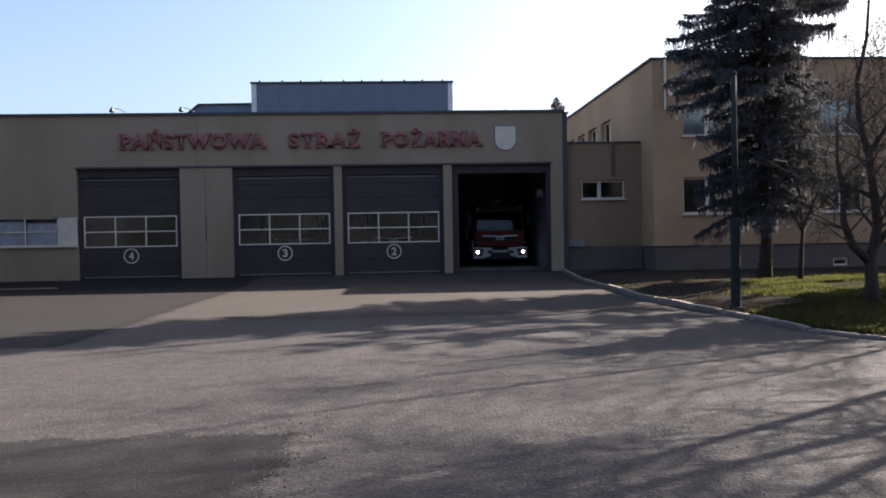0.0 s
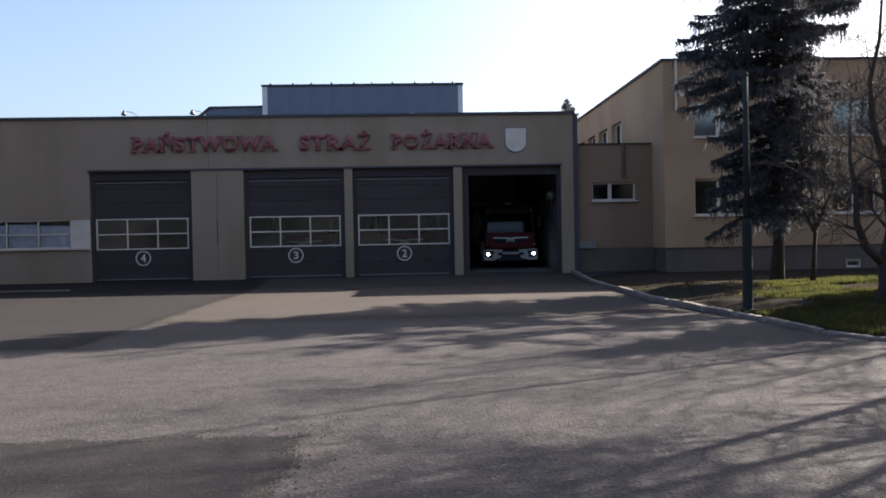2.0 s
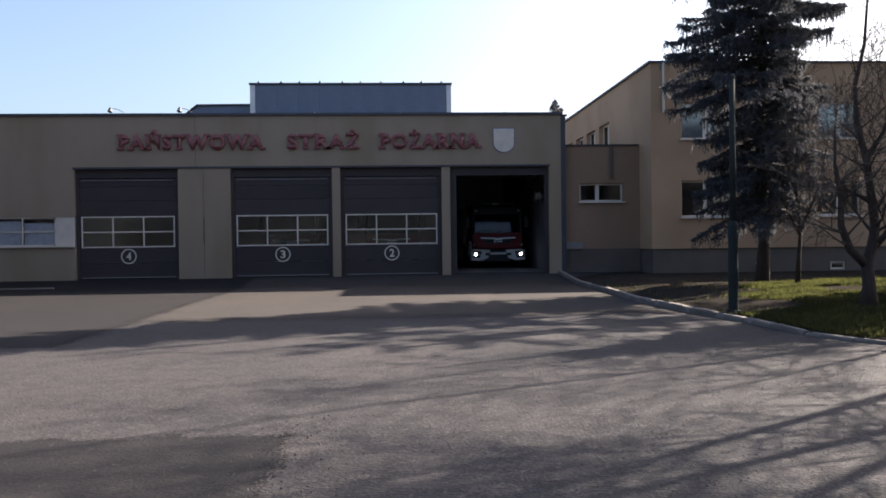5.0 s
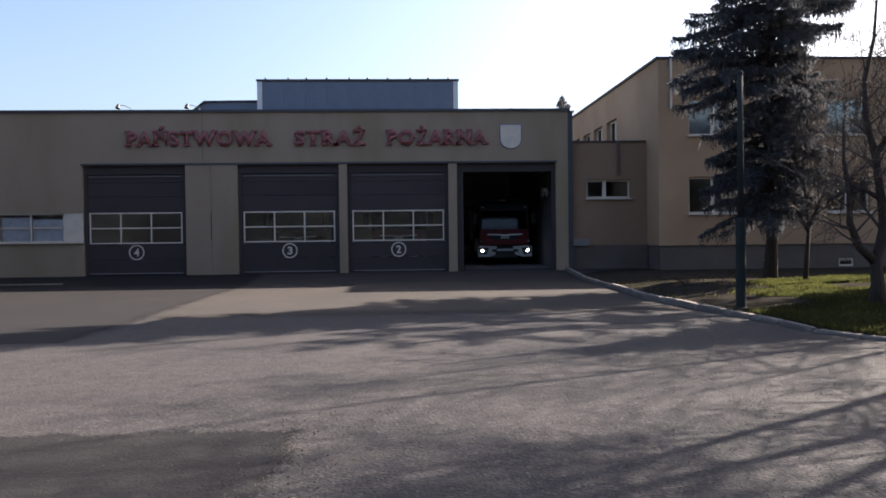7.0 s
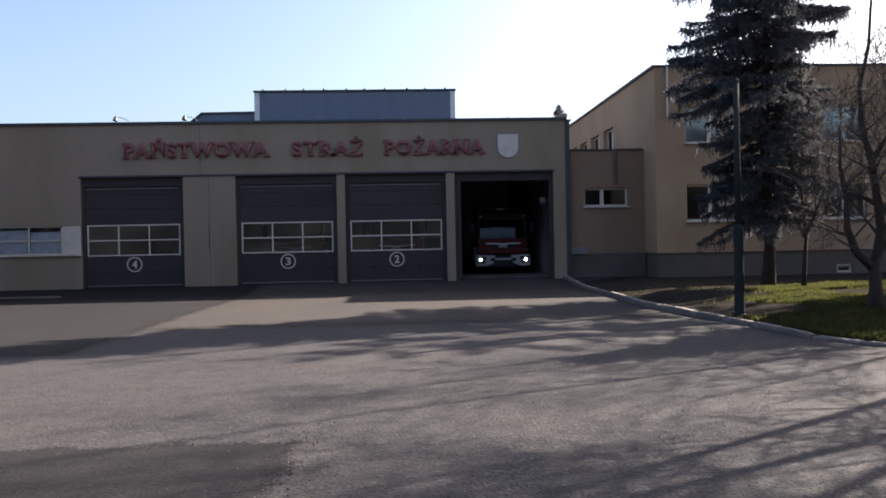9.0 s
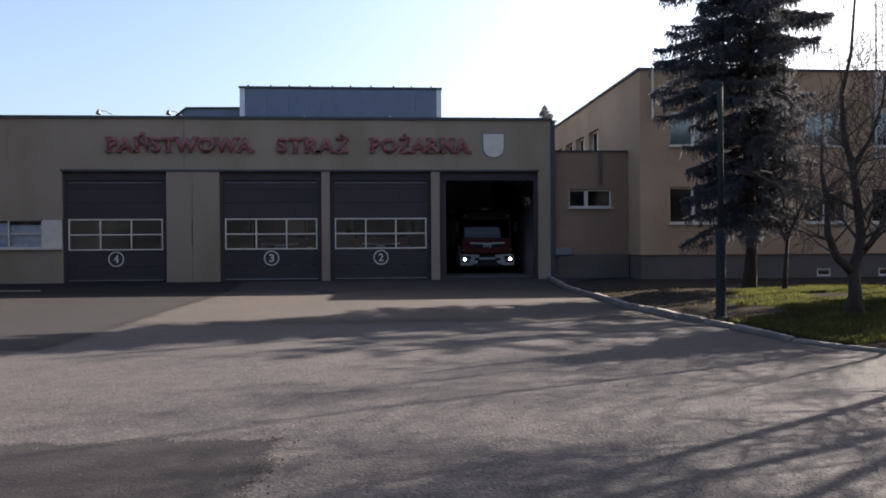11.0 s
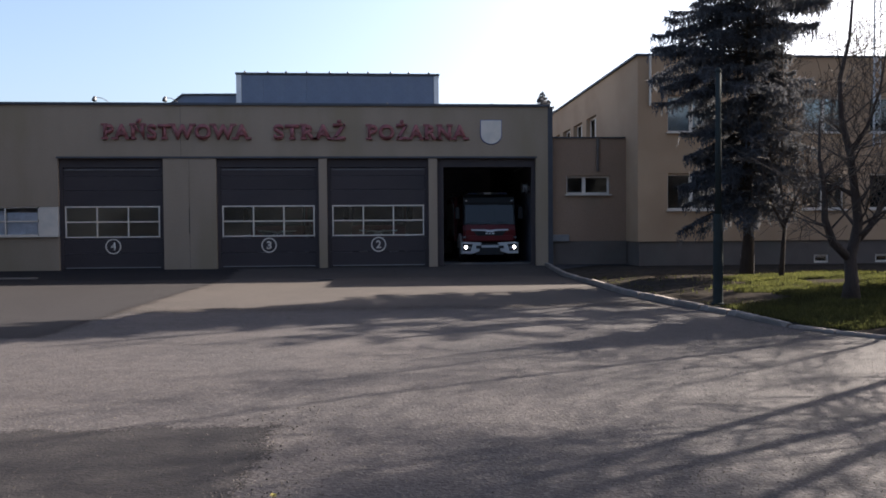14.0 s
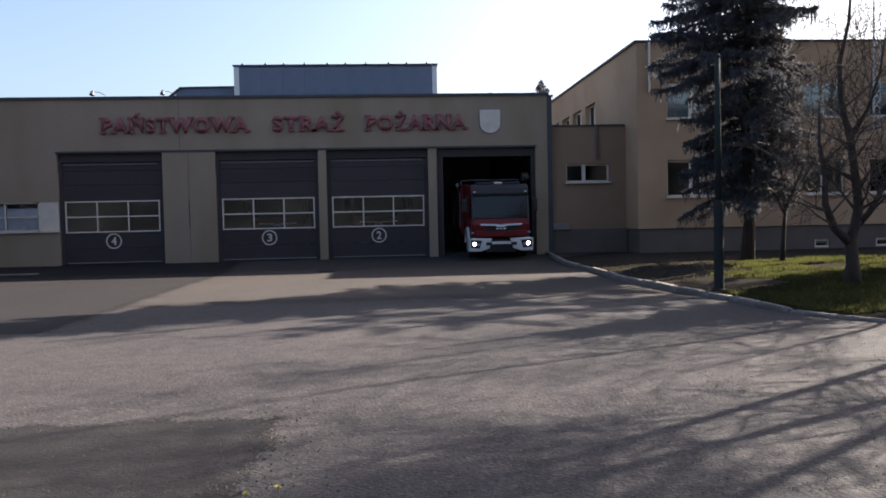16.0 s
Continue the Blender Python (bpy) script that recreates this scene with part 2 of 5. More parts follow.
def leafy(m, share, tint):
    """Lets light through thin leaves: a share of the surface scatters it onward."""
    nt = m.node_tree
    b, o = nt.nodes["Principled BSDF"], nt.nodes["Material Output"]
    tr, mx, mul = nt.nodes.new("ShaderNodeBsdfTranslucent"), nt.nodes.new("ShaderNodeMixShader"), nt.nodes.new("ShaderNodeMix")
    mul.data_type, mul.blend_type = "RGBA", "MULTIPLY"
    mul.inputs[0].default_value, mul.inputs[7].default_value = 1.0, (*tint, 1)
    nt.links.new(b.inputs["Base Color"].links[0].from_socket, mul.inputs[6])
    nt.links.new(mul.outputs[2], tr.inputs["Color"])
    mx.inputs[0].default_value = share
    nt.links.new(b.outputs[0], mx.inputs[1])
    nt.links.new(tr.outputs[0], mx.inputs[2])
    nt.links.new(mx.outputs[0], o.inputs["Surface"])


leafy(M["needles"], 0.5, (1.0, 1.0, 1.0))
leafy(M["grass"], 0.55, (1.65, 1.85, 1.0))

# ---------------------------------------------------------------- mesh helpers
def box(bm, x0, x1, y0, y1, z0, z1, bevel=0.0):
    r = bmesh.ops.create_cube(bm, size=1.0)
    bmesh.ops.scale(bm, vec=(x1 - x0, y1 - y0, z1 - z0), verts=r["verts"])
    bmesh.ops.translate(bm, vec=((x0 + x1) / 2, (y0 + y1) / 2, (z0 + z1) / 2), verts=r["verts"])
    if bevel:
        es = list({e for v in r["verts"] for e in v.link_edges})
        bmesh.ops.bevel(bm, geom=es, offset=bevel, segments=2, affect="EDGES", profile=0.5)
    return r["verts"]


def boxes(*specs, bevel=0.0):
    bm = bmesh.new()
    for s in specs:
        box(bm, *s, bevel=bevel)
    return bm


def tube(bm, pts, radii, sides=8, cap=True):
    """A tapered tube along pts."""
    rings = []
    n = len(pts)
    up = Vector((0.31, 0.17, 0.93))
    for i, p in enumerate(pts):
        d = (Vector(pts[min(i + 1, n - 1)]) - Vector(pts[max(i - 1, 0)]))
        d = d.normalized() if d.length > 1e-9 else Vector((0, 0, 1))
        a = d.cross(up)
        a = a.normalized() if a.length > 1e-3 else d.orthogonal().normalized()
        b = d.cross(a)
        rings.append([bm.verts.new(Vector(p) + (a * math.cos(k * 2 * math.pi / sides) + b * math.sin(k * 2 * math.pi / sides)) * radii[i]) for k in range(sides)])
    for r0, r1 in zip(rings, rings[1:]):
        for k in range(sides):
            bm.faces.new((r0[k], r0[(k + 1) % sides], r1[(k + 1) % sides], r1[k]))
    if cap:
        bm.faces.new(rings[0][::-1])
        bm.faces.new(rings[-1])


def prism(bm, outline, y0, y1, axis="y"):
    """An outline of (x, z) drawn out along y, or of (y, z) along x."""
    mk = (lambda p, d: (p[0], d, p[1])) if axis == "y" else (lambda p, d: (d, p[0], p[1]))
    a = [bm.verts.new(mk(p, y0)) for p in outline]
    b = [bm.verts.new(mk(p, y1)) for p in outline]
    bm.faces.new(a)
    bm.faces.new(b[::-1])
    for i in range(len(a)):
        j = (i + 1) % len(a)
        bm.faces.new((a[i], b[i], b[j], a[j]))
    bmesh.ops.recalc_face_normals(bm, faces=bm.faces[:])


def mesh_of(name, bm, material, smooth=False):
    me = bpy.data.meshes.new(name)
    bmesh.ops.recalc_face_normals(bm, faces=bm.faces[:])
    bm.to_mesh(me)
    bm.free()
    me.materials.append(material)
    if smooth:
        for p in me.polygons:
            p.use_smooth = True
    return me


def part(name, bm, material, parent=None, label="", at=None, smooth=False):
    ob = new(name, mesh_of(name, bm, material, smooth))
    ob.parent = parent
    if at is not None:
        ob.matrix_basis = at
    if label:
        tagged(ob, label)
    return ob


def thing(name, label, category, group="", kind="", at=None):
    ob = new(name)
    ob.empty_display_size = 0.1
    if at is not None:
        ob.matrix_basis = at
    return tagged(ob, label, category, group, kind)


def setting(name, bm, material, label, category, smooth=False):
    return tagged(part(name, bm, material, smooth=smooth), label, category, kind="structure")


def wall(bm, x0, x1, z0, z1, y0, y1, holes, axis="x"):
    """A wall of thickness y0..y1 with rectangular openings (a0, a1, b0, b1)."""
    zs = sorted({z0, z1, *[h[2] for h in holes], *[h[3] for h in holes]})
    for b0, b1 in zip(zs, zs[1:]):
        cut = sorted((h[0], h[1]) for h in holes if h[2] < b1 - 1e-6 and h[3] > b0 + 1e-6)
        at = x0
        for c0, c1 in cut + [(x1, x1)]:
            if c0 - at > 1e-6:
                if axis == "x":
                    box(bm, at, c0, y0, y1, b0, b1)
                else:
                    box(bm, y0, y1, at, c0, b0, b1)
            at = c1


def lettering(text, width, height, depth, material, name, parent=None, at=None, fat=0.0, spacing=1.0):
    """Raised letters fitted to a width and height; x to the right, z up."""
    cu = bpy.data.curves.new(name, "FONT")
    cu.body, cu.size, cu.offset, cu.space_character = text, 1.0, fat, spacing
    ob = bpy.data.objects.new(name, cu)
    scene.collection.objects.link(ob)
    bpy.context.view_layer.update()
    me = bpy.data.meshes.new_from_object(ob.evaluated_get(bpy.context.evaluated_depsgraph_get()))
    bpy.data.objects.remove(ob)
    co = np.empty(len(me.vertices) * 3)
    me.vertices.foreach_get("co", co)
    co = co.reshape(-1, 3)
    bm = bmesh.new()
    bm.from_mesh(me)
    lo, hi = co.min(0), co.max(0)
    base = 0.0 if any(c.isalpha() for c in text) else lo[1]
    cap = height[1] if isinstance(height, tuple) else hi[1] - base
    h = height[0] if isinstance(height, tuple) else height
    for v in bm.verts:
        v.co = Vector(((v.co.x - lo[0]) / (hi[0] - lo[0]) * width, 0.0, (v.co.y - base) / cap * h))
    g = bmesh.ops.extrude_face_region(bm, geom=bm.faces[:])
    for e in g["geom"]:
        if isinstance(e, bmesh.types.BMVert):
            e.co.y -= depth
    return part(name, bm, material, parent, at=at)


# ---------------------------------------------------------------- ground
GROUND = -0.30
LAWN = -0.18


def apron(y):
    """Height of the paving: level in the hall, a ramp down before the doors."""
    return max(GROUND, min(0.0, (y - 31.6) * 0.091))


def sheet(xs, ys, height):
    bm = bmesh.new()
    g = [[bm.verts.new((x, y, height(x, y))) for x in xs] for y in ys]
    for j in range(len(ys) - 1):
        for i in range(len(xs) - 1):
            bm.faces.new((g[j][i], g[j][i + 1], g[j + 1][i + 1], g[j + 1][i]))
    return bm


setting("ground", sheet([-700, -60, -30, 0, 30, 60, 700], [-700, -60, 0, 4.5, 10, 20, 28.3, 29.4, 30.5, 31.6, 60, 200, 900], lambda x, y: apron(y)),
        M["asphalt"], "worn brownish grey asphalt yard with fine grit", "ground")
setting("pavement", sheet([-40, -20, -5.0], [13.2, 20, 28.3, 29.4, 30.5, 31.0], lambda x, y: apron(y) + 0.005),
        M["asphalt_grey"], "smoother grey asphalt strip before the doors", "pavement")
# paler, warmer-toned layer that sets in gradually towards the ramp
setting("pavement_sandy", sheet([-20, -8, 0, 6.4], [15.0, 20, 28.3, 29.4, 30.5, 31.0], lambda x, y: apron(y) + 0.002),
        M["asphalt_warm"], "paler, warmer-toned asphalt before the ramp", "pavement")
# dark layer that thins out at its right and far edges
bm = sheet([-14.0, -6.0, -0.2], [-6.0, 5.0, 7.7], lambda x, y: GROUND + 0.003)
setting("pavement_patch", bm, M["asphalt_patch"], "dark grey patch of asphalt in the yard", "pavement")
rng = random.Random(4)
bm = bmesh.new()
for i in range(11000):
    x, y = rng.uniform(-7, 6.2), 4.6 + 14 * rng.random() ** 1.8
    s = rng.uniform(0.003, 0.010)
    vs = [bm.verts.new((x + s * math.cos(a) * rng.uniform(0.7, 1.2), y + s * math.sin(a), GROUND)) for a in (0.3, 2.3, 4.2)]
    vt = bm.verts.new((x, y, GROUND + s * 1.1))
    for k in range(3):
        bm.faces.new((vs[k], vs[(k + 1) % 3], vt))
tagged(part("grit", bm, M["gravel"]), "loose grit scattered over the asphalt", "gravel", kind="stuff")

hp_v, hp_f = [], []
for i in range(260):
    x = -0.95 + rng.gauss(0, 0.26)
    y = 4.5 + 3.2 * rng.random() ** 1.3
    s = rng.uniform(0.005, 0.013)
    n0 = len(hp_v)
    hp_v += [(x + s * rng.uniform(0.7, 1.3) * math.cos(k * math.pi / 2 + 0.4), y + s * rng.uniform(0.7, 1.3) * math.sin(k * math.pi / 2 + 0.4), GROUND) for k in range(4)]
    hp_v += [(x + s * 0.5 * math.cos(k * math.pi / 2), y + s * 0.5 * math.sin(k * math.pi / 2), GROUND + s * rng.uniform(0.6, 1.1)) for k in range(4)]
    hp_f += [(n0 + k, n0 + (k + 1) % 4, n0 + 4 + (k + 1) % 4, n0 + 4 + k) for k in range(4)] + [(n0 + 4, n0 + 5, n0 + 6, n0 + 7)]
me = bpy.data.meshes.new("asphalt_crumbs")
me.from_pydata(hp_v, [], hp_f)
me.materials.append(M["crumbs"])
tagged(new("asphalt_crumbs", me), "loose asphalt crumbs along the patch edge", "gravel", kind="stuff")

# an iron drain cover let into the ramp
dc = thing("drain_cover", "dark cast-iron drain cover in the ramp before the doors", "drain cover", at=pose(-2.12, 27.4, GROUND))
bm = bmesh.new()
tube(bm, [(0, 0, -0.05), (0, 0, 0.006), (0, 0, 0.012)], [0.34, 0.34, 0.325], 28)
part("ring", bm, M["tyre"], dc, "worn iron ring")
bm = bmesh.new()
for k in range(-5, 6):
    half = math.sqrt(0.29 ** 2 - (k * 0.05) ** 2)
    box(bm, -half, half, k * 0.05 - 0.012, k * 0.05 + 0.012, 0.0125, 0.018)
part("grate_bars", bm, M["seal"], dc)

# lawn and kerb
KERB = [(6.46, 30.95), (6.54, 28.3), (6.40, 23.0), (6.25, 20.0), (6.41, 18.2), (6.52, 16.7), (6.72, 15.7), (6.86, 14.7), (6.93, 13.7), (7.0, 12.8), (7.17, 12.3), (7.45, 11.7),
        (8.1, 10.9), (9.3, 9.9), (11.2, 9.1), (14.0, 8.6), (18.0, 8.4)]


def along(line, step):
    """Points every step metres along a line."""
    out, carry = [Vector(line[0])], 0.0
    for a, b in zip(line, line[1:]):
        a, b = Vector(a), Vector(b)
        length, d = (b - a).length, step - carry
        while d <= length:
            out.append(a.lerp(b, d / length))
            d += step
        carry = length - (d - step)
    return out


def kerb_x(y):
    """Where the kerb runs at a given y."""
    for (xa, ya), (xb, yb) in zip(KERB, KERB[1:]):
        if yb <= y <= ya:
            return xa + (xb - xa) * (ya - y) / (ya - yb)
    return KERB[0][0] if y > KERB[0][1] else KERB[-1][0]


def kerb_top(y):
    """The kerb sinks towards the bend."""
    return max(GROUND + 0.065 + 0.07 * max(0.0, min(1.0, (y - 13.0) / 5.0)), apron(y) + 0.15 if y > 27.5 else -9.0)


def lawn_z(x, y):
    off = x - kerb_x(y)
    edge = min(kerb_top(y) - 0.012, LAWN + 0.03)
    rise = max(0.0, min(1.0, (off - 0.1) / 2.2))
    return edge + (-0.05 - edge) * rise * rise * (3 - 2 * rise) + 0.015 * rise * noise.noise(Vector((x * 0.5, y * 0.5, 2.0)))


bm = bmesh.new()
kl = along(KERB, 0.5)
prev = None
for p in kl:
    row = []
    for k in range(26):
        f = (k / 25) ** 2.2
        x = p.x + 0.10 + f * (45 - p.x)
        y = p.y + f * 0.0
        row.append(bm.verts.new((x, y, lawn_z(x, y) - (0.03 if k == 0 else 0))))
    if prev:
        for k in range(25):
            bm.faces.new((prev[k], row[k], row[k + 1], prev[k + 1]))
    prev = row
setting("lawn", bm, M["soil"], "patchy spring lawn with bare soil and moss", "lawn", smooth=True)

kerb = thing("kerb", "grey weathered concrete kerb along the lawn", "kerb", kind="structure")
kp = along(KERB, 1.0)
kv = random.Random(6)
kerb_meshes = []
for v in range(5):
    bm = bmesh.new()
    nx = 9
    rings = []
    for i in range(nx):
        x = -0.488 + 0.976 * i / (nx - 1)
        end = 0.014 if i in (0, nx - 1) else 0.0
        chip = kv.uniform(0.012, 0.022) + (kv.uniform(0.02, 0.05) if kv.random() < 0.2 else 0.0)
        dz = kv.uniform(-0.006, 0.004) - end
        prof = ((-0.08, -0.22), (-0.08 + kv.uniform(0, 0.006), dz - chip * 1.5), (-0.08 + chip, dz - 0.002), (0.0, dz), (0.066, dz - 0.003), (0.08, dz - 0.02), (0.08, -0.22))
        rings.append([bm.verts.new((x, py, pz)) for py, pz in prof])
    for r0, r1 in zip(rings, rings[1:]):
        for k in range(len(r0)):
            bm.faces.new((r0[k], r0[(k + 1) % len(r0)], r1[(k + 1) % len(r0)], r1[k]))
    bm.faces.new(rings[0])
    bm.faces.new(rings[-1][::-1])
    kerb_meshes.append(mesh_of("kerb_stone", bm, M["concrete"]))
kr = random.Random(2)
for a, b in zip(kp, kp[1:]):
    ob = new("kerb_stone", kr.choice(kerb_meshes))
    ob.parent = kerb
    mid = (a + b) / 2
    ob.matrix_basis = pose(mid.x, mid.y, kerb_top(mid.y) + kr.uniform(-0.016, 0.016), kr.uniform(-4, 4), kr.uniform(-0.9, 0.9) - math.degrees(math.atan2(kerb_top(b.y) - kerb_top(a.y), (b - a).length)), math.degrees(math.atan2(b.y - a.y, b.x - a.x)) + kr.uniform(-1, 1))

# ---------------------------------------------------------------- fire station hall
FY = 31.0
ROOF = 6.35
BAYS = [(-12.56, -8.60), (-6.58, -2.61), (-2.29, 1.73), (2.07, 6.05)]
DOOR_H = 4.27
RIGHT = 6.54
bm = bmesh.new()
wall(bm, -26.0, RIGHT, -0.2, ROOF, FY, FY + 0.35, [(a, b, -0.2, DOOR_H) for a, b in BAYS] + [(-17.8, -12.56 - 0.0, 1.30, 2.42)])
setting("wall_front", bm, M["plaster"], "shaded ochre plaster front wall of the fire station", "wall")
setting("wall_side", boxes((RIGHT - 0.3, RIGHT, FY + 0.35, 46, -0.2, ROOF)), M["inner_shaded"], "side wall of the hall, its colour darkened to the bay's shade", "wall")
bm = boxes((-26.0, -25.65, FY + 0.35, 46, -0.2, ROOF), (-26, RIGHT, 46, 46.35, -0.2, ROOF))
setting("wall_back", bm, M["inner"], "plain side and back walls closing the hall", "wall")
bm = boxes((-12.9, -12.6, FY + 0.36, 45.9, 0.0, 5.9))
setting("wall_inner", bm, M["inner"], "plain partition wall inside the hall", "wall")
setting("ceiling", boxes((-25.65, RIGHT - 0.3, FY + 0.35, 46, 5.7, 6.0)), M["inner"], "flat concrete hall ceiling", "ceiling")
setting("hall_floor", sheet([-12.6, -4, RIGHT - 0.3], [31.64, 38, 46], lambda x, y: 0.006), M["hall_floor"], "stained grey concrete hall floor", "floor")
setting("roof", boxes((-26.1, RIGHT + 0.0, FY + 0.30, 46.4, ROOF - 0.12, ROOF - 0.02)), M["roof"], "flat felt roof of the hall", "roof")
setting("roof_edge", boxes((-26.1, RIGHT + 0.08, FY - 0.07, FY + 0.25, ROOF + 0.003, ROOF + 0.07), (-26.1, RIGHT + 0.08, FY - 0.07, FY - 0.045, ROOF - 0.03, ROOF + 0.003)), M["fascia"],
        "dark sheet-metal roof edging", "trim")
setting("trim", boxes((RIGHT + 0.005, RIGHT + 0.20, FY + 0.02, FY + 0.24, -0.1, ROOF - 0.02)), M["fascia"], "dark corner strip beside the annex", "trim")
# lintel shadow board over the doors, seams in the plaster
setting("lintel", boxes((-12.60, 6.09, FY - 0.035, FY - 0.002, DOOR_H + 0.0, DOOR_H + 0.07)), M["fascia"], "dark drip strip above the garage doors", "trim")
setting("seam", boxes((-7.914, -7.906, FY - 0.006, FY - 0.001, DOOR_H + 0.08, ROOF - 0.04), (-7.613, -7.607, FY - 0.006, FY - 0.001, 0.0, DOOR_H - 0.02), (-7.630, -7.604, FY - 0.0055, FY - 0.001, 1.35, 2.35)), M["seal"], "dark vertical expansion joints in the plaster", "seam")
setting("edging", boxes((-26, -12.5, 28.86, 29.0, -0.40, apron(28.93) + 0.05), bevel=0.012), M["concrete"], "pale concrete edging before the office wall", "edging")


def garage_door(x0, x1, digit, number):
    """A dark sectional door: sections, a band of six panes in a white frame, a number in a ring."""
    y = FY + 0.20
    d = tagged(new("door_%d" % number), "dark brown sectional garage door with white-framed panes", "garage door", "garage doors", "structure")
    d.matrix_basis = pose((x0 + x1) / 2, y, 0.0)
    w = (x1 - x0) / 2
    # side and top frame
    part("frame", boxes((-w, -w + 0.13, -0.05, 0.08, -0.03, DOOR_H), (w - 0.13, w, -0.05, 0.08, -0.03, DOOR_H), (-w + 0.13, w - 0.13, -0.05, 0.08, DOOR_H - 0.34, DOOR_H)), M["door"], d)
    part("top_rail", boxes((-w + 0.20, w - 0.22, -0.062, -0.052, DOOR_H - 0.45, DOOR_H - 0.42)), M["trim_grey"], d, "thin aluminium rail")
    win = (1.20, 2.43)
    zs = [0.0, 0.58, 1.16, None, 2.47, 3.05, 3.60, DOOR_H - 0.36]
    last = 0.012
    for z in zs[1:]:
        if z is None:
            last = 2.475
            continue
        if z > last:
            part("panel", boxes((-w + 0.135, w - 0.135, -0.02, 0.03, last, z - 0.008), bevel=0.006), M["door"], d)
        last = z
    part("bottom_seal", boxes((-w + 0.20, w - 0.18, -0.045, -0.022, 0.01, 0.050)), M["trim_grey"], d, "pale worn bottom seal")
    # glazed section
    a = w - 0.185
    fw = 0.052
    part("panel", boxes((-w + 0.135, -a, -0.02, 0.03, 1.162, 2.468), (a, w - 0.135, -0.02, 0.03, 1.162, 2.468), (-a, a, -0.02, 0.03, 1.162, win[0]), (-a, a, -0.02, 0.03, win[1], 2.468)), M["door"], d)
    bmf = bmesh.new()
    for z in (win[0], (win[0] + win[1]) / 2 - fw / 2, win[1] - fw):
        box(bmf, -a, a, -0.04, 0.025, z, z + fw)
    for k in range(4):
        xc = -a + fw / 2 + k * (2 * a - fw) / 3
        for z0, z1 in ((win[0] + fw, (win[0] + win[1]) / 2 - fw / 2), ((win[0] + win[1]) / 2 + fw / 2, win[1] - fw)):
            box(bmf, xc - fw / 2, xc + fw / 2, -0.038, 0.023, z0, z1)
    frame_part = part("window_frame", bmf, M["white"], d, "white painted window frame")
    cw = (2 * a - fw) / 3
    for k in range(3):
        for r in range(2):
            xa = -a + fw + k * cw
            za = win[0] + fw if r == 0 else (win[0] + win[1]) / 2 + fw / 2
            zb = (win[0] + win[1]) / 2 - fw / 2 if r == 0 else win[1] - fw
            pane = part("pane", boxes((xa, xa + cw - fw, -0.004, 0.004, za, zb)), M["glass"], frame_part)
            pane.visible_shadow = False
    # number ring
    bmr = bmesh.new()
    zc, n = 0.86, 40
    for r0, r1 in ((0.252, 0.302),):
        ring = []
        for k in range(n):
            c, s = math.cos(k * 2 * math.pi / n), math.sin(k * 2 * math.pi / n)
            ring.append([bmr.verts.new((c * r, yy, zc + s * r)) for r, yy in ((r0, -0.024), (r0, -0.032), (r1, -0.032), (r1, -0.024))])
        for k in range(n):
            p, q = ring[k], ring[(k + 1) % n]
            for i in range(4):
                bmr.faces.new((p[i], p[(i + 1) % 4], q[(i + 1) % 4], q[i]))
    part("number_ring", bmr, M["white"], d, "white painted ring")
    lettering(digit, 0.20, 0.32, 0.006, M["white"], "number", d, pose(-0.10, -0.024, zc - 0.16), fat=0.03)
    return d


for (a, b), dg, nr in zip(BAYS, ("4", "3", "2"), (4, 3, 2)):
    garage_door(a, b, dg, nr)

# the open bay: frame and the raised door under the ceiling
x0, x1 = BAYS[3]
d1 = tagged(new("door_1"), "open sectional garage door raised under the ceiling", "garage door", "garage doors", "structure")
d1.matrix_basis = pose((x0 + x1) / 2, FY + 0.20, 0.0)
w = (x1 - x0) / 2
part("frame", boxes((-w, -w + 0.26, -0.05, 0.08, -0.03, DOOR_H), (w - 0.16, w, -0.05, 0.08, -0.03, DOOR_H), (-w + 0.26, w - 0.16, -0.05, 0.08, DOOR_H - 0.34, DOOR_H)), M["door"], d1)
for k in range(6):
    part("panel", boxes((-w + 0.2, w - 0.2, 0.45 + k * 0.62, 0.45 + k * 0.62 + 0.6, DOOR_H - 0.12, DOOR_H - 0.07)), M["door"], d1)
for s in (-1, 1):
    part("guide_rail", boxes((s * (w - 0.15) - 0.03, s * (w - 0.15) + 0.03, 0.1, 4.3, DOOR_H - 0.22, DOOR_H - 0.16)), M["grey_line"], d1, "grey steel guide rail")

# raised lettering on the front
sign = thing("facade_lettering", "raised red capital letters on the plaster front", "sign")
CAP = 0.57


def text_mesh(text, fat, spacing):
    cu = bpy.data.curves.new("letter", "FONT")
    cu.body, cu.size, cu.offset, cu.space_character = text, 1.0, fat, spacing
    ob = bpy.data.objects.new("letter", cu)
    scene.collection.objects.link(ob)
    bpy.context.view_layer.update()
    me = bpy.data.meshes.new_from_object(ob.evaluated_get(bpy.context.evaluated_depsgraph_get()))
    bpy.data.objects.remove(ob)
    xs = [v.co.x for v in me.vertices]
    return me, min(xs), max(xs)


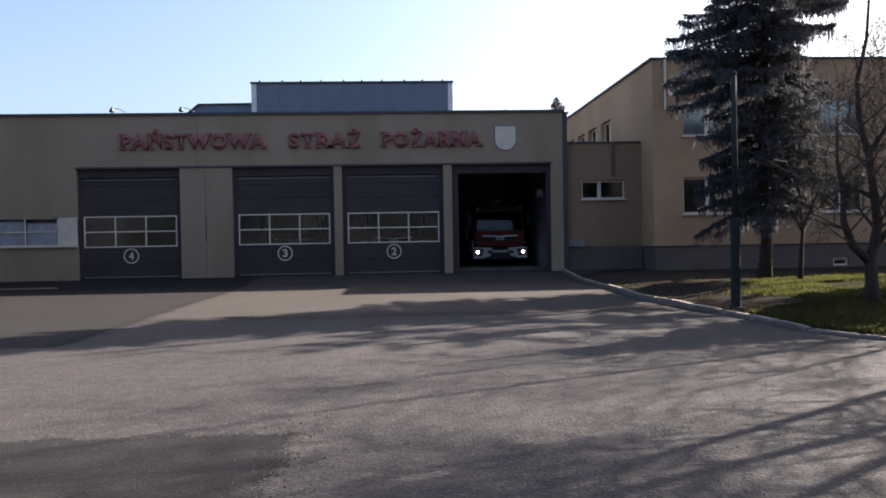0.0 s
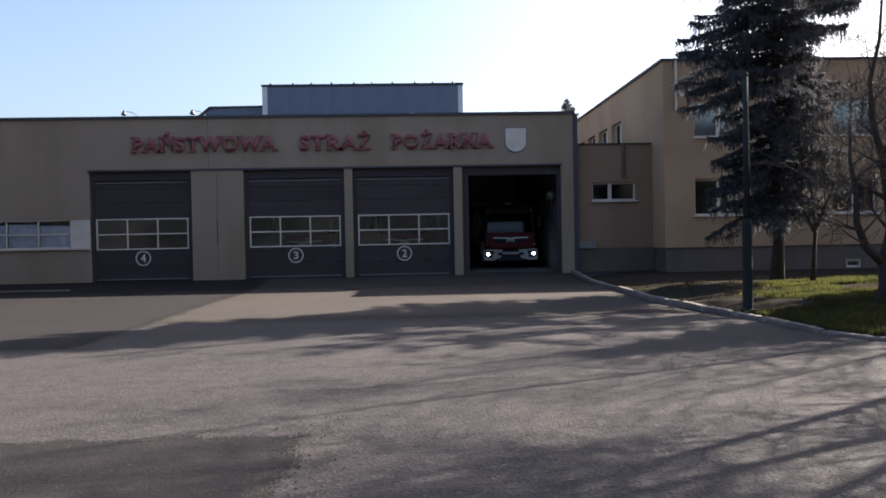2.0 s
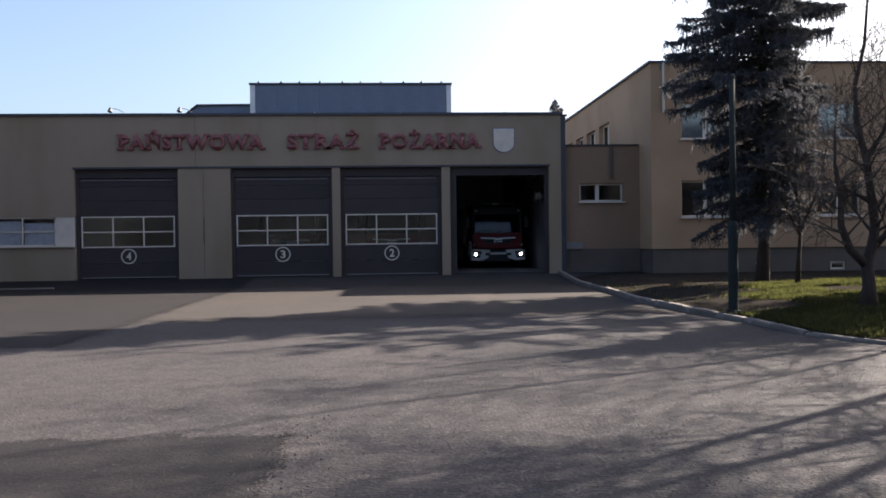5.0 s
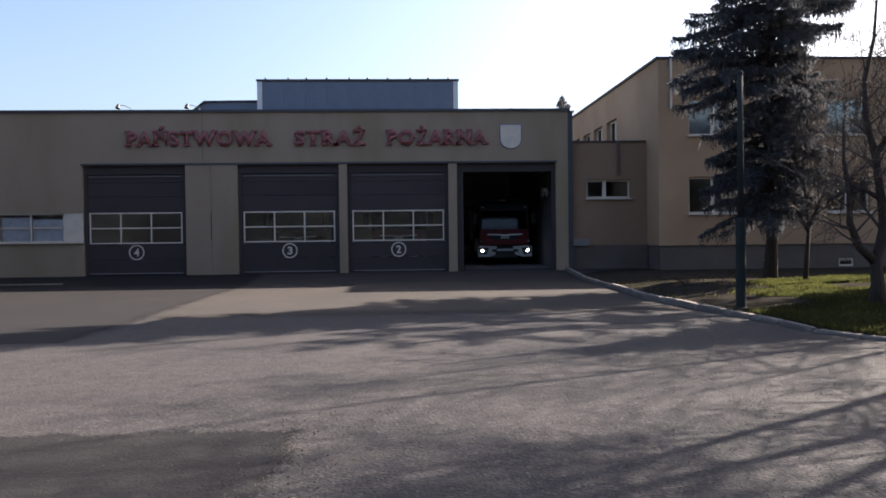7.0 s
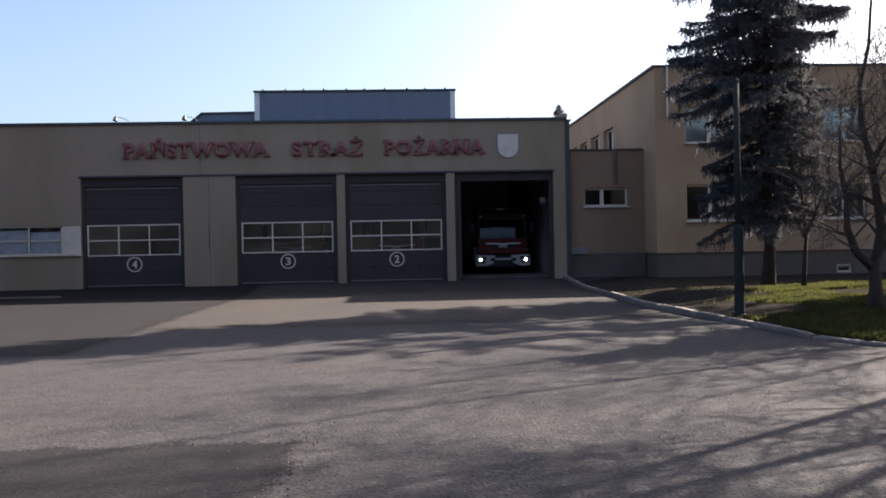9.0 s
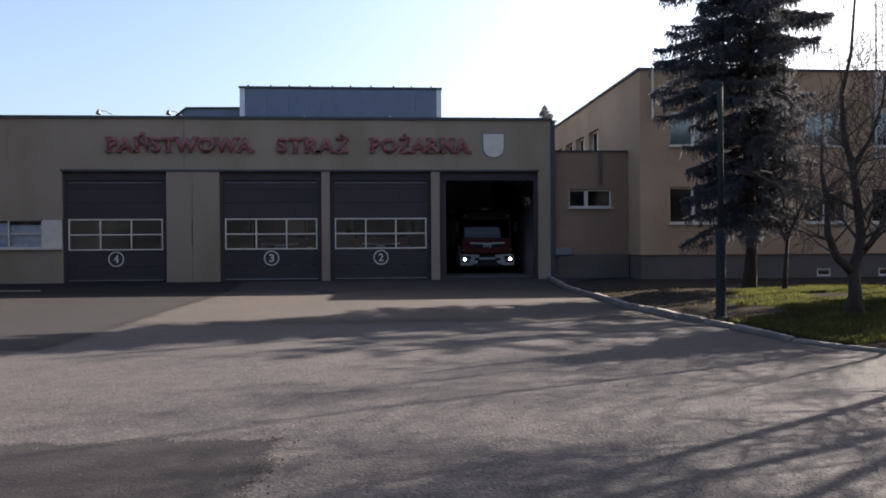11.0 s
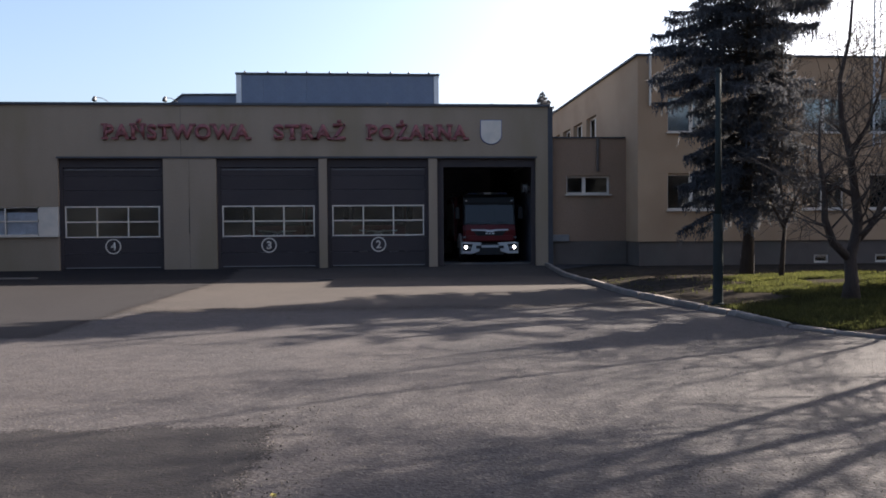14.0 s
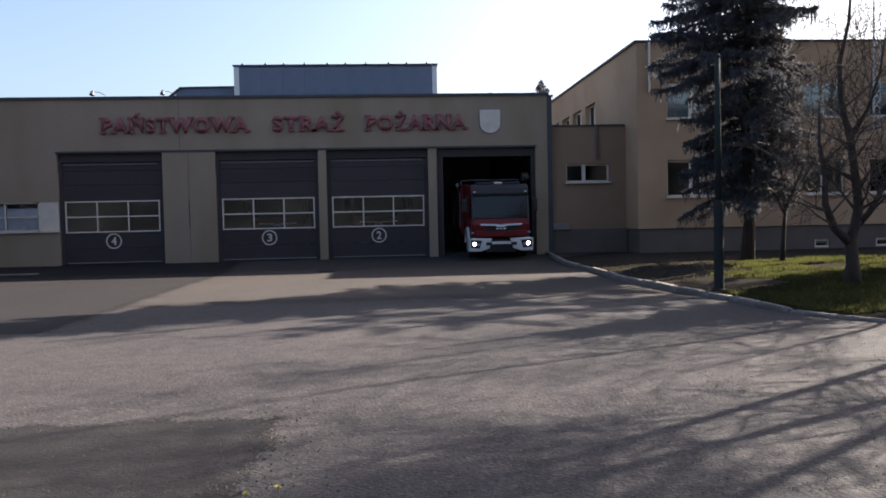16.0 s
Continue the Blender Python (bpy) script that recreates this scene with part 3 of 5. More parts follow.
# slab ends of the strokes: (share of the letter's width, 0 foot or 1 head)
SLABS = {"P": ((0.14, 0), (0.12, 1)), "A": ((0.07, 0), (0.93, 0)), "Ń": ((0.12, 0), (0.12, 1), (0.90, 1)), "N": ((0.12, 0), (0.12, 1), (0.90, 1)),
         "T": ((0.5, 0),), "W": ((0.05, 1), (0.95, 1)), "R": ((0.13, 0), (0.12, 1), (0.94, 0))}
for word, xa, xb in (("PAŃSTWOWA", -10.80, -5.26), ("STRAŻ", -4.33, -1.54), ("POŻARNA", -0.67, 3.27)):
    fat, spacing = 0.040, 1.2
    _, lo, hi = text_mesh(word, fat, spacing)
    sx, sz = (xb - xa) / (hi - lo), CAP / 0.73
    for i, ch in enumerate(word):
        _, _, right = text_mesh(word[:i + 1], fat, spacing)
        me, l1, r1 = text_mesh(ch, fat, spacing)
        bm = bmesh.new()
        bm.from_mesh(me)
        for v in bm.verts:
            v.co = Vector(((v.co.x - r1 + right - lo) * sx, 0.0, v.co.y * sz))
        g = bmesh.ops.extrude_face_region(bm, geom=bm.faces[:])
        for e in g["geom"]:
            if isinstance(e, bmesh.types.BMVert):
                e.co.y -= 0.07
        x_l, x_r = (l1 - r1 + right - lo) * sx, (right - lo) * sx
        for share, head in SLABS.get(ch, ()):
            c = x_l + share * (x_r - x_l)
            z = (CAP - 0.058) if head else -0.012
            box(bm, c - 0.125, c + 0.125, -0.0735, -0.002, z, z + 0.075)
        part("letter", bm, M["red_sign"], sign, at=pose(xa, FY - 0.03, 5.02))
for xa, xb in ((-10.8, -5.26), (-4.33, -1.54), (-0.67, 3.27)):
    part("mounting_rail", boxes((xa + 0.1, xb - 0.1, FY - 0.028, FY - 0.003, 5.28, 5.31)), M["plaster"], sign, "thin ochre mounting rail")

# shield
bm = bmesh.new()
out = [(0.41, 0.46), (-0.41, 0.46), (-0.41, -0.1)] + [(-0.41 * math.cos(k * math.pi / 16), -0.10 - 0.37 * math.sin(k * math.pi / 16)) for k in range(1, 16)] + [(0.41, -0.1)]
prism(bm, out, -0.03, 0.0)
sh = thing("wall_shield", "white enamel shield plaque on the front wall", "plaque", at=pose(4.24, FY - 0.012, 5.31))
part("plate", bm, M["white"], sh)
bm = bmesh.new()
prism(bm, [(x * 1.05, z * 1.05) for x, z in out], -0.012, 0.010)
part("rim", bm, M["blue_rim"], sh, "blue rim")

# office window beside door 4
w1 = tagged(new("window_1"), "wide white office window with a blind in one part", "window", kind="structure")
w1.matrix_basis = pose(-15.2, FY + 0.06, 1.30)
bmf = bmesh.new()
for z in (0.0, 0.535, 1.07):
    box(bmf, -2.6, 1.86, -0.02, 0.05, z, z + 0.05)
for x in (-2.6, -1.75, -0.6, 0.62, 1.86):
    for z0, z1 in ((0.05, 0.535), (0.585, 1.07)):
        box(bmf, x, x + 0.05, -0.018, 0.048, z0, z1)
part("window_frame", bmf, M["white"], w1)
for x0, x1 in ((-2.55, -1.75), (-1.70, -0.6), (-0.55, 0.62), (0.67, 1.86)):
    for z0 in (0.05, 0.585):
        part("pane", boxes((x0, x1, 0.01, 0.018, z0, z0 + 0.485)), M["glass_thin"], w1).visible_shadow = False
part("infill_panel", boxes((1.912, 2.63, -0.045, 0.03, 0.0, 1.12), bevel=0.006), M["white"], w1, "flat white infill panel")
part("window_sill", boxes((-2.7, 2.66, -0.16, -0.003, -0.05, -0.008)), M["white"], w1)
for x0, x1, zt in ((-2.5, -1.72, 1.0), (-1.68, -0.62, 0.93), (-0.5, 0.60, 0.97), (0.70, 1.84, 0.90)):
    part("curtain", boxes((x0, x1, 0.035, 0.045, 0.02, zt)), M["curtain"], w1, "pale gathered curtain")
setting("office_wall", boxes((-25.6, -12.95, 36.0, 36.2, 0, 5.7)), M["inner"], "plain office back wall", "wall")

# spot lamps on brackets over the roof edge
for x in (-10.68, -8.05):
    fl = thing("floodlight", "small dark floodlight on a bent bracket on the roof edge", "lamp", "roof floodlights", at=pose(x, FY + 0.02, ROOF + 0.07))
    bm = bmesh.new()
    tube(bm, [(0.05, 0, 0), (0.03, -0.02, 0.06), (-0.16, -0.10, 0.16), (-0.36, -0.2, 0.17)], [0.014] * 4, 6)
    part("bracket", bm, M["fascia"], fl)
    bm = bmesh.new()
    tube(bm, [(-0.36, -0.2, 0.20), (-0.37, -0.22, 0.15), (-0.38, -0.26, 0.03)], [0.04, 0.07, 0.095], 10)
    part("lamp_head", bm, M["fascia"], fl)
for x in (-3.4, 0.1, 4.45):
    rv = thing("roof_vent", "small dark vent pipe standing on the roof", "vent", "roof vents", at=pose(x, FY + 1.2, ROOF - 0.02))
    bm = bmesh.new()
    tube(bm, [(0, 0, 0), (0, 0, 0.24)], [0.035, 0.035], 8)
    part("pipe", bm, M["fascia"], rv)
    bm = bmesh.new()
    tube(bm, [(0, 0, 0.22), (0, 0, 0.27), (0, 0, 0.32)], [0.085, 0.08, 0.02], 10)
    part("cowl", bm, M["fascia"], rv)

# ---------------------------------------------------------------- upper block on the roof
UX0, UX1, UY, UTOP = -6.66, 2.48, 36.0, 8.52
bm = boxes((UX0, UX1, UY, UY + 9, ROOF - 0.05, UTOP))
ub = setting("upper_storey", bm, M["cladding"], "blue-grey sheet-clad upper storey on the roof", "wall")
rib = mesh_of("cladding_sheet", boxes((0.004, 0.996, -0.03, -0.002, ROOF - 0.02, UTOP - 0.06), bevel=0.003), M["cladding"])
n = 9
step = (UX1 - UX0 - 0.44) / n
for k in range(n):
    ob = new("cladding_sheet", rib)
    ob.parent = ub
    ob.matrix_basis = pose(UX0 + 0.23 + k * step, UY, 0) @ Matrix.Diagonal((step, 1, 1, 1))
part("corner_trim", boxes((UX0 - 0.02, UX0 + 0.21, UY - 0.05, UY + 0.2, ROOF - 0.05, UTOP - 0.03)), M["trim"], ub, "white corner flashing")
part("corner_trim", boxes((UX1 - 0.20, UX1 + 0.02, UY - 0.05, UY + 0.2, ROOF - 0.05, UTOP - 0.03)), M["trim"], ub, "white corner flashing")
part("roof_cap", boxes((UX0 - 0.06, UX1 + 0.06, UY - 0.09, UY + 9.1, UTOP + 0.0, UTOP + 0.07)), M["fascia"], ub, "dark metal roof cap")
for k in range(10):
    bm = bmesh.new()
    tube(bm, [(0, 0, 0), (0, 0, 0.05), (0, 0, 0.12)], [0.05, 0.06, 0.015], 8)
    part("roof_bolt", bm, M["fascia"], ub, at=pose(UX0 + 0.35 + k * 0.93 + (0.1 if k % 3 == 1 else 0), UY + 0.1, UTOP + 0.07))
bm = bmesh.new()
prism(bm, [(-9.75, ROOF - 0.05), (-9.75, 7.18), (-9.15, 7.63), (UX0 - 0.03, 7.65), (UX0 - 0.03, ROOF - 0.05)], UY + 0.4, UY + 8)
lb = setting("roof_annex", bm, M["cladding"], "lower grey clad roof structure with a slanting end", "wall")
bm = bmesh.new()
prism(bm, [(-9.80, 7.19), (-9.17, 7.69), (UX0 - 0.03, 7.71), (UX0 - 0.03, 7.65), (-9.15, 7.632), (-9.752, 7.182)], UY + 0.3, UY + 8.1)
part("roof_cap", bm, M["fascia"], lb)

# ---------------------------------------------------------------- annex
AY = 31.3
bm = bmesh.new()
wall(bm, RIGHT + 0.0, 9.85, 0.92, 5.10, AY, AY + 0.3, [(7.36, 9.16, 2.83, 3.58)])
setting("annex_wall", bm, M["plaster_annex"], "shaded ochre plaster wall of the low link building", "wall")
setting("annex_plinth", boxes((RIGHT + 0.0, 9.85, AY - 0.03, AY + 0.3, -0.3, 0.917)), M["plinth"], "grey rendered plinth", "wall")
setting("annex_roof", boxes((RIGHT - 0.2, 9.80, AY - 0.06, 46, 5.103, 5.155)), M["fascia"], "dark flat roof edge of the link building", "roof")
setting("annex_back", boxes((RIGHT, 9.8, 38, 38.2, -0.2, 5.1)), M["inner"], "plain back wall of the link building", "wall")


def casement(name, x0, x1, z0, z1, y, splits, label, curtain=False, sill=True):
    """A white window: frame, panes and a sill, set back in its opening."""
    wnd = tagged(new(name), label, "window", "casement windows", "structure")
    wnd.matrix_basis = pose((x0 + x1) / 2, y, z0)
    w, h, f = (x1 - x0) / 2, z1 - z0, 0.075
    bmf = bmesh.new()
    box(bmf, -w, w, 0.0, 0.07, 0, f)
    box(bmf, -w, w, 0.0, 0.07, h - f, h)
    edges = [-w] + [-w + 2 * w * s for s in splits] + [w]
    for i, e in enumerate(edges):
        a, b = (e, e + f) if i == 0 else ((e - f, e) if i == len(edges) - 1 else (e - f, e + f))
        box(bmf, a, b, 0.002, 0.068, f, h - f)
    part("window_frame", bmf, M["white"], wnd)
    for i, (a, b) in enumerate(zip(edges, edges[1:])):
        xa, xb = a + f, b - f
        part("pane", boxes((xa, xb, 0.03, 0.038, f, h - f)), M["glass_clear"], wnd).visible_shadow = False
    if sill:
        part("window_sill", boxes((-w - 0.05, w + 0.05, -0.26, -0.002, -0.05, -0.006)), M["white"], wnd)
    if curtain:
        part("curtain", boxes((-w + 0.1, w - 0.1, 0.12, 0.13, 0.1, h * 0.85)), M["curtain"], wnd, "pale net curtain")
    return wnd


casement("window_2", 7.36, 9.16, 2.83, 3.58, AY + 0.14, [0.42], "low white two-part window in the link building")
jb = thing("junction_box", "pale grey utility box on the plinth of the link building", "utility box", at=pose(7.08, AY - 0.03, 1.05))
part("box", boxes((-0.36, 0.36, -0.12, 0.028, -0.14, 0.14), bevel=0.015), M["trim_grey"], jb)
dp = thing("downpipe", "dark downpipe from the roof of the link building", "downpipe", at=pose(8.65, AY - 0.06, 0))
bm = bmesh.new()
tube(bm, [(0, 0, 3.76), (0, 0, 5.12)], [0.06, 0.06], 8)
part("pipe", bm, M["plinth"], dp)

# ---------------------------------------------------------------- two-storey wing
WX, WY, WTOP = 9.84, 29.8, 8.12
fronts = [(11.03, 12.95), (13.9, 15.6), (16.50, 18.28), (19.3, 21.1), (22.1, 23.9), (24.9, 26.7)]
holes = [(a, b, 2.13, 3.56) for a, b in fronts] + [(a, b, 5.17, 6.60) for a, b in fronts]
bm = bmesh.new()
wall(bm, WX, 30.0, 0.90, WTOP, WY, WY + 0.35, holes)
setting("wing_wall_front", bm, M["plaster_wing"], "shaded ochre plaster front of the two-storey office wing", "wall")
sides = [(35.8, 37.6), (38.4, 40.2), (40.9, 42.6), (43.4, 45.1)]
bm = bmesh.new()
wall(bm, WY + 0.352, 52.0, 0.90, WTOP, WX, WX + 0.35, [(a, b, 5.25, 6.75) for a, b in sides], axis="y")
setting("wing_wall_side", bm, M["plaster_wing"], "ochre plaster side wall of the office wing", "wall")
setting("wing_wall_back", boxes((WX, 30.0, 52, 52.35, -0.3, WTOP), (29.65, 30.0, WY + 0.36, 52, -0.3, WTOP), (WX + 0.36, 29.6, 34.6, 34.8, 0.0, WTOP - 0.3)), M["inner"], "plain inner walls of the office wing", "wall")
setting("wing_floor", boxes((WX + 0.36, 29.6, WY + 0.36, 51.9, 4.2, 4.5)), M["inner"], "storey floor of the office wing", "floor")
bm = bmesh.new()
vents = [(14.02, 14.62), (17.04, 17.66), (19.6, 20.2), (22.6, 23.2)]
wall(bm, WX + 0.07, 30.0, -0.4, 0.895, WY + 0.07, WY + 0.34, [(a, b, 0.0, 0.33) for a, b in vents])
box(bm, WX + 0.06, WX + 0.3, WY + 0.342, 40.0, -0.4, 0.894)
setting("wing_plinth", bm, M["plinth"], "grey rendered plinth of the office wing with small cellar openings", "wall")
setting("wing_roof", boxes((WX - 0.10, 30.1, WY - 0.07, 52.4, WTOP + 0.002, WTOP + 0.085)), M["fascia"], "dark flat roof edge of the office wing", "roof")
for i, (a, b) in enumerate(vents):
    casement("window_%d" % (20 + i), a, b, 0.0, 0.33, WY + 0.12, [], "small white cellar window in the plinth", sill=False)
for i, (a, b) in enumerate(fronts):
    casement("window_%d" % (3 + i), a, b, 2.13, 3.56, WY + 0.16, [0.52], "white two-part ground-floor window with dark panes")
    casement("window_%d" % (9 + i), a, b, 5.17, 6.60, WY + 0.16, [0.52], "white two-part upper-floor window", curtain=True)
for i, (a, b) in enumerate(sides):
    wv = casement("window_%d" % (15 + i), (a - b) / 2, (b - a) / 2, 5.25, 6.75, 0, [0.5], "white two-part upper window in the side wall")
    wv.matrix_basis = pose(WX + 0.20, (a + b) / 2, 5.25, 0, 0, -90)
wp = thing("white_downpipe", "short white pipe below the roof of the office wing", "downpipe", at=pose(10.32, WY - 0.06, 0))
bm = bmesh.new()
tube(bm, [(0, 0, 6.2), (0, 0, WTOP)], [0.045, 0.045], 8)
part("pipe", bm, M["white"], wp)
# low roof box and mast on the wing
rb = thing("roof_box", "dark ventilation box on the wing roof", "vent", at=pose(11.6, 31.0, WTOP + 0.10))
part("body", boxes((-0.55, 0.55, -0.4, 0.4, 0, 0.42), bevel=0.02), M["fascia"], rb)
part("lid", boxes((-0.62, 0.62, -0.47, 0.47, 0.421, 0.47)), M["fascia"], rb)
ms = thing("antenna_mast", "pale lattice antenna mast fixed to the wing wall", "mast", at=pose(19.45, WY - 0.20, 0))
for x, y in ((-0.14, 0.0), (0.14, 0.0), (0.0, 0.16)):
    bm = bmesh.new()
    tube(bm, [(x, y, 4.6), (x, y, 16.0)], [0.022, 0.022], 6)
    part("upright", bm, M["trim"], ms)
bm = bmesh.new()
for k in range(28):
    z = 4.6 + k * 0.4
    tube(bm, [(-0.14, 0, z), (0.14, 0, z + 0.4)], [0.011, 0.011], 4)
    tube(bm, [(0.14, 0, z), (0, 0.16, z + 0.4)], [0.011, 0.011], 4)
part("bracing", bm, M["trim"], ms)


# ---------------------------------------------------------------- inside the open bay
hr = thing("hose_reel", "pale grey hose reel hanging on the hall wall", "hose reel", at=pose(6.0, 33.4, 3.2))
bm = bmesh.new()
tube(bm, [(-0.10, 0, 0), (0.10, 0, 0)], [0.17, 0.17], 18)
part("drum", bm, M["trim"], hr)
for x in (-0.12, 0.11):
    bm = bmesh.new()
    tube(bm, [(x, 0, 0), (x + 0.02, 0, 0)], [0.24, 0.24], 20)
    part("flange", bm, M["grey_line"], hr)
part("bracket", boxes((0.13, 0.235, -0.04, 0.04, -0.10, 0.10)), M["grey_line"], hr)
bm = bmesh.new()
tube(bm, [(0, -0.18, 0), (0, -0.21, -0.3), (0.02, -0.2, -0.8), (0.03, -0.19, -1.2)], [0.022] * 4, 8)
part("hose", bm, M["black"], hr)

# ---------------------------------------------------------------- street lamp
PX, PY = 7.04, 16.05
sl = thing("street_lamp", "dark green steel lamp post beside the kerb", "street lamp", at=pose(PX, PY, LAWN - 0.05))
bm = bmesh.new()
tube(bm, [(0, 0, 0), (0, 0, 0.06), (0, 0, 0.07), (0, 0, 1.85), (0.0, 0, 1.95)], [0.14, 0.14, 0.105, 0.100, 0.072], 16)
part("base_sleeve", bm, M["pole"], sl, smooth=False)
bm = bmesh.new()
tube(bm, [(0, 0, 1.9), (0, 0, 4.95)], [0.068, 0.058], 14)
part("post", bm, M["pole"], sl, smooth=True)
part("service_hatch", boxes((-0.05, 0.05, -0.114, -0.100, 0.55, 0.95), bevel=0.006), M["pole"], sl)
bm = bmesh.new()
tube(bm, [(0, 0, 4.94), (0, 0, 4.98), (0, 0, 5.04)], [0.066, 0.068, 0.03], 12)
part("cap", bm, M["pole"], sl)


# ---------------------------------------------------------------- trees
class Heap:
    """Collects many small faces quickly."""
    def __init__(self):
        self.v, self.f = [], []

    def quad(self, a, b, c, d):
        n = len(self.v)
        self.v += [tuple(a), tuple(b), tuple(c), tuple(d)]
        self.f.append((n, n + 1, n + 2, n + 3))

    def tri(self, a, b, c):
        n = len(self.v)
        self.v += [tuple(a), tuple(b), tuple(c)]
        self.f.append((n, n + 1, n + 2))

    def rod(self, a, b, ra, rb, sides=3):
        d = (b - a)
        if d.length < 1e-6:
            return
        d.normalize()
        u = d.orthogonal().normalized()
        w = d.cross(u)
        n = len(self.v)
        for p, r in ((a, ra), (b, rb)):
            for k in range(sides):
                t = k * 2 * math.pi / sides
                self.v.append(tuple(p + (u * math.cos(t) + w * math.sin(t)) * r))
        for k in range(sides):
            j = (k + 1) % sides
            self.f.append((n + k, n + j, n + sides + j, n + sides + k))

    def ob(self, name, material, parent, label="", smooth=False):
        me = bpy.data.meshes.new(name)
        me.from_pydata(self.v, [], self.f)
        me.materials.append(material)
        o = new(name, me)
        o.parent = parent
        if label:
            tagged(o, label)
        return o


def crown_reach(z, height, base, wide):
    """How far the branches of a spruce reach at a height."""
    u = (z - base) / (height - base)
    pts = [(0.0, 0.66), (0.12, 0.70), (0.25, 0.90), (0.36, 1.0), (0.55, 0.82), (0.75, 0.46), (0.9, 0.2), (1.0, 0.04)]
    for (a, ra), (b, rb) in zip(pts, pts[1:]):
        if u <= b:
            return wide * (ra + (rb - ra) * max(0, (u - a) / (b - a)))
    return 0.05


def spruce(x, y, height, base, wide, seed, label, gap=1.0):
    rnd = random.Random(seed)
    t = thing("spruce_tree", label, "tree", "conifers", at=pose(x, y, lawn_z(x, y) - 0.05))
    bm = bmesh.new()
    n = 14
    tube(bm, [(0.05 * math.sin(k * 1.3), 0.05 * math.cos(k * 1.7), height * k / n) for k in range(n + 1)],
         [max(0.02, 0.175 * (1 - k / n) ** 0.85) * (1.3 if k == 0 else 1) for k in range(n + 1)], 10)
    part("trunk", bm, M["bark"], t, "rough brown trunk", smooth=True)
    limbs, green = Heap(), Heap()
    z = base
    down = Vector((0, 0, -1))
    while z < height - 0.2:
        reach = crown_reach(z, height, base, wide)
        cnt = 7 if z < height * 0.75 else 5
        off = rnd.uniform(0, 6.28)
        tier = rnd.choice((0.80, 0.9, 1.0, 1.0, 1.1))
        for k in range(cnt):
            a = off + k * 2 * math.pi / cnt + rnd.uniform(-0.4, 0.4)
            side_f = 1.0
            if math.cos(a) > 0.1:
                side_f = 0.5 if 6.1 < z < 7.5 else (0.86 if z > 4.6 else 0.9)
            L = side_f * reach * tier * rnd.uniform(0.68, 1.12)
            out = Vector((math.cos(a), math.sin(a), 0))
            side = Vector((-math.sin(a), math.cos(a), 0))
            zz = z + rnd.uniform(-0.18, 0.18)
            droop = 0.26 + 0.34 * (1 - zz / height) + rnd.uniform(-0.08, 0.12)
            lift = rnd.uniform(0.16, 0.30)
            prev = Vector((0, 0, zz))
            m = max(5, int(L / 0.085))
            bare = rnd.uniform(0.08, 0.30)
            for i in range(1, m + 1):
                s = i / m
                p = Vector((0, 0, zz)) + out * (L * s) + Vector((0, 0, L * (0.10 * s - droop * s * s + lift * s ** 4))) + side * (0.10 * L * math.sin(3 * s + off))
                limbs.rod(prev, p, 0.032 * (1 - s * 0.85) * (0.5 + L / 4), 0.032 * (1 - (s + 0.05) * 0.85) * (0.5 + L / 4))
                if s > bare:
                    spread = (0.10 + 0.36 * L / 3.2 * math.sin(min(1, (s - bare) / (1 - bare) * 1.15) * math.pi * 0.82 + 0.35)) * rnd.uniform(0.6, 1.25)
                    for sg in (-1, 1):
                        # a side twig, needle sprays round it and strands that hang from it
                        tipv = p + side * (sg * spread) + out * (spread * rnd.uniform(0.3, 0.8)) + down * (spread * rnd.uniform(0.2, 0.9))
                        limbs.rod(p, tipv, 0.006, 0.003)
                        for c in range(19):
                            f = rnd.uniform(0.0, 1.0)
                            b0 = p.lerp(tipv, f)
                            ln = rnd.uniform(0.05, 0.17)
                            dd = (out * rnd.uniform(-0.5, 0.9) + side * sg * rnd.uniform(-0.5, 0.9) + Vector((0, 0, rnd.uniform(-1.1, 0.35)))).normalized()
                            ww = dd.cross(Vector((rnd.uniform(-1, 1), rnd.uniform(-1, 1), 0.4))).normalized() * rnd.uniform(0.012, 0.028)
                            green.tri(b0 + ww, b0 - ww, b0 + dd * ln)
                        for c in range(2):
                            if rnd.random() < 0.9:
                                b0 = p.lerp(tipv, rnd.uniform(0.2, 1.0))
                                hang = rnd.uniform(0.10, 0.42) * (0.5 + 0.5 * s)
                                sway = Vector((rnd.uniform(-0.3, 0.3), rnd.uniform(-0.3, 0.3), -1.0))
                                for g in range(4):
                                    q = b0 + sway * (hang * g / 4)
                                    dd = (sway + Vector((rnd.uniform(-0.6, 0.6), rnd.uniform(-0.6, 0.6), 0))).normalized()
                                    ww = dd.cross(Vector((rnd.uniform(-1, 1), rnd.uniform(-1, 1), 0.1))).normalized() * rnd.uniform(0.014, 0.030)
                                    green.tri(q + ww, q - ww, q + dd * (hang * 0.42))
                prev = p
            for c in range(6):
                dd = (out + side * rnd.uniform(-0.7, 0.7) + Vector((0, 0, rnd.uniform(-0.5, 0.5)))).normalized()
                ww = side * 0.018
                green.tri(prev + ww, prev - ww, prev + dd * rnd.uniform(0.1, 0.24))
        z += gap * (rnd.uniform(0.19, 0.34) if z > 3.4 else rnd.uniform(0.22, 0.38))
    tagged(limbs.ob("branchwork", M["bark"], t), kind="stuff")
    tagged(green.ob("crown", M["needles"], t, "dark blue-green drooping needles"), kind="stuff")
    return t


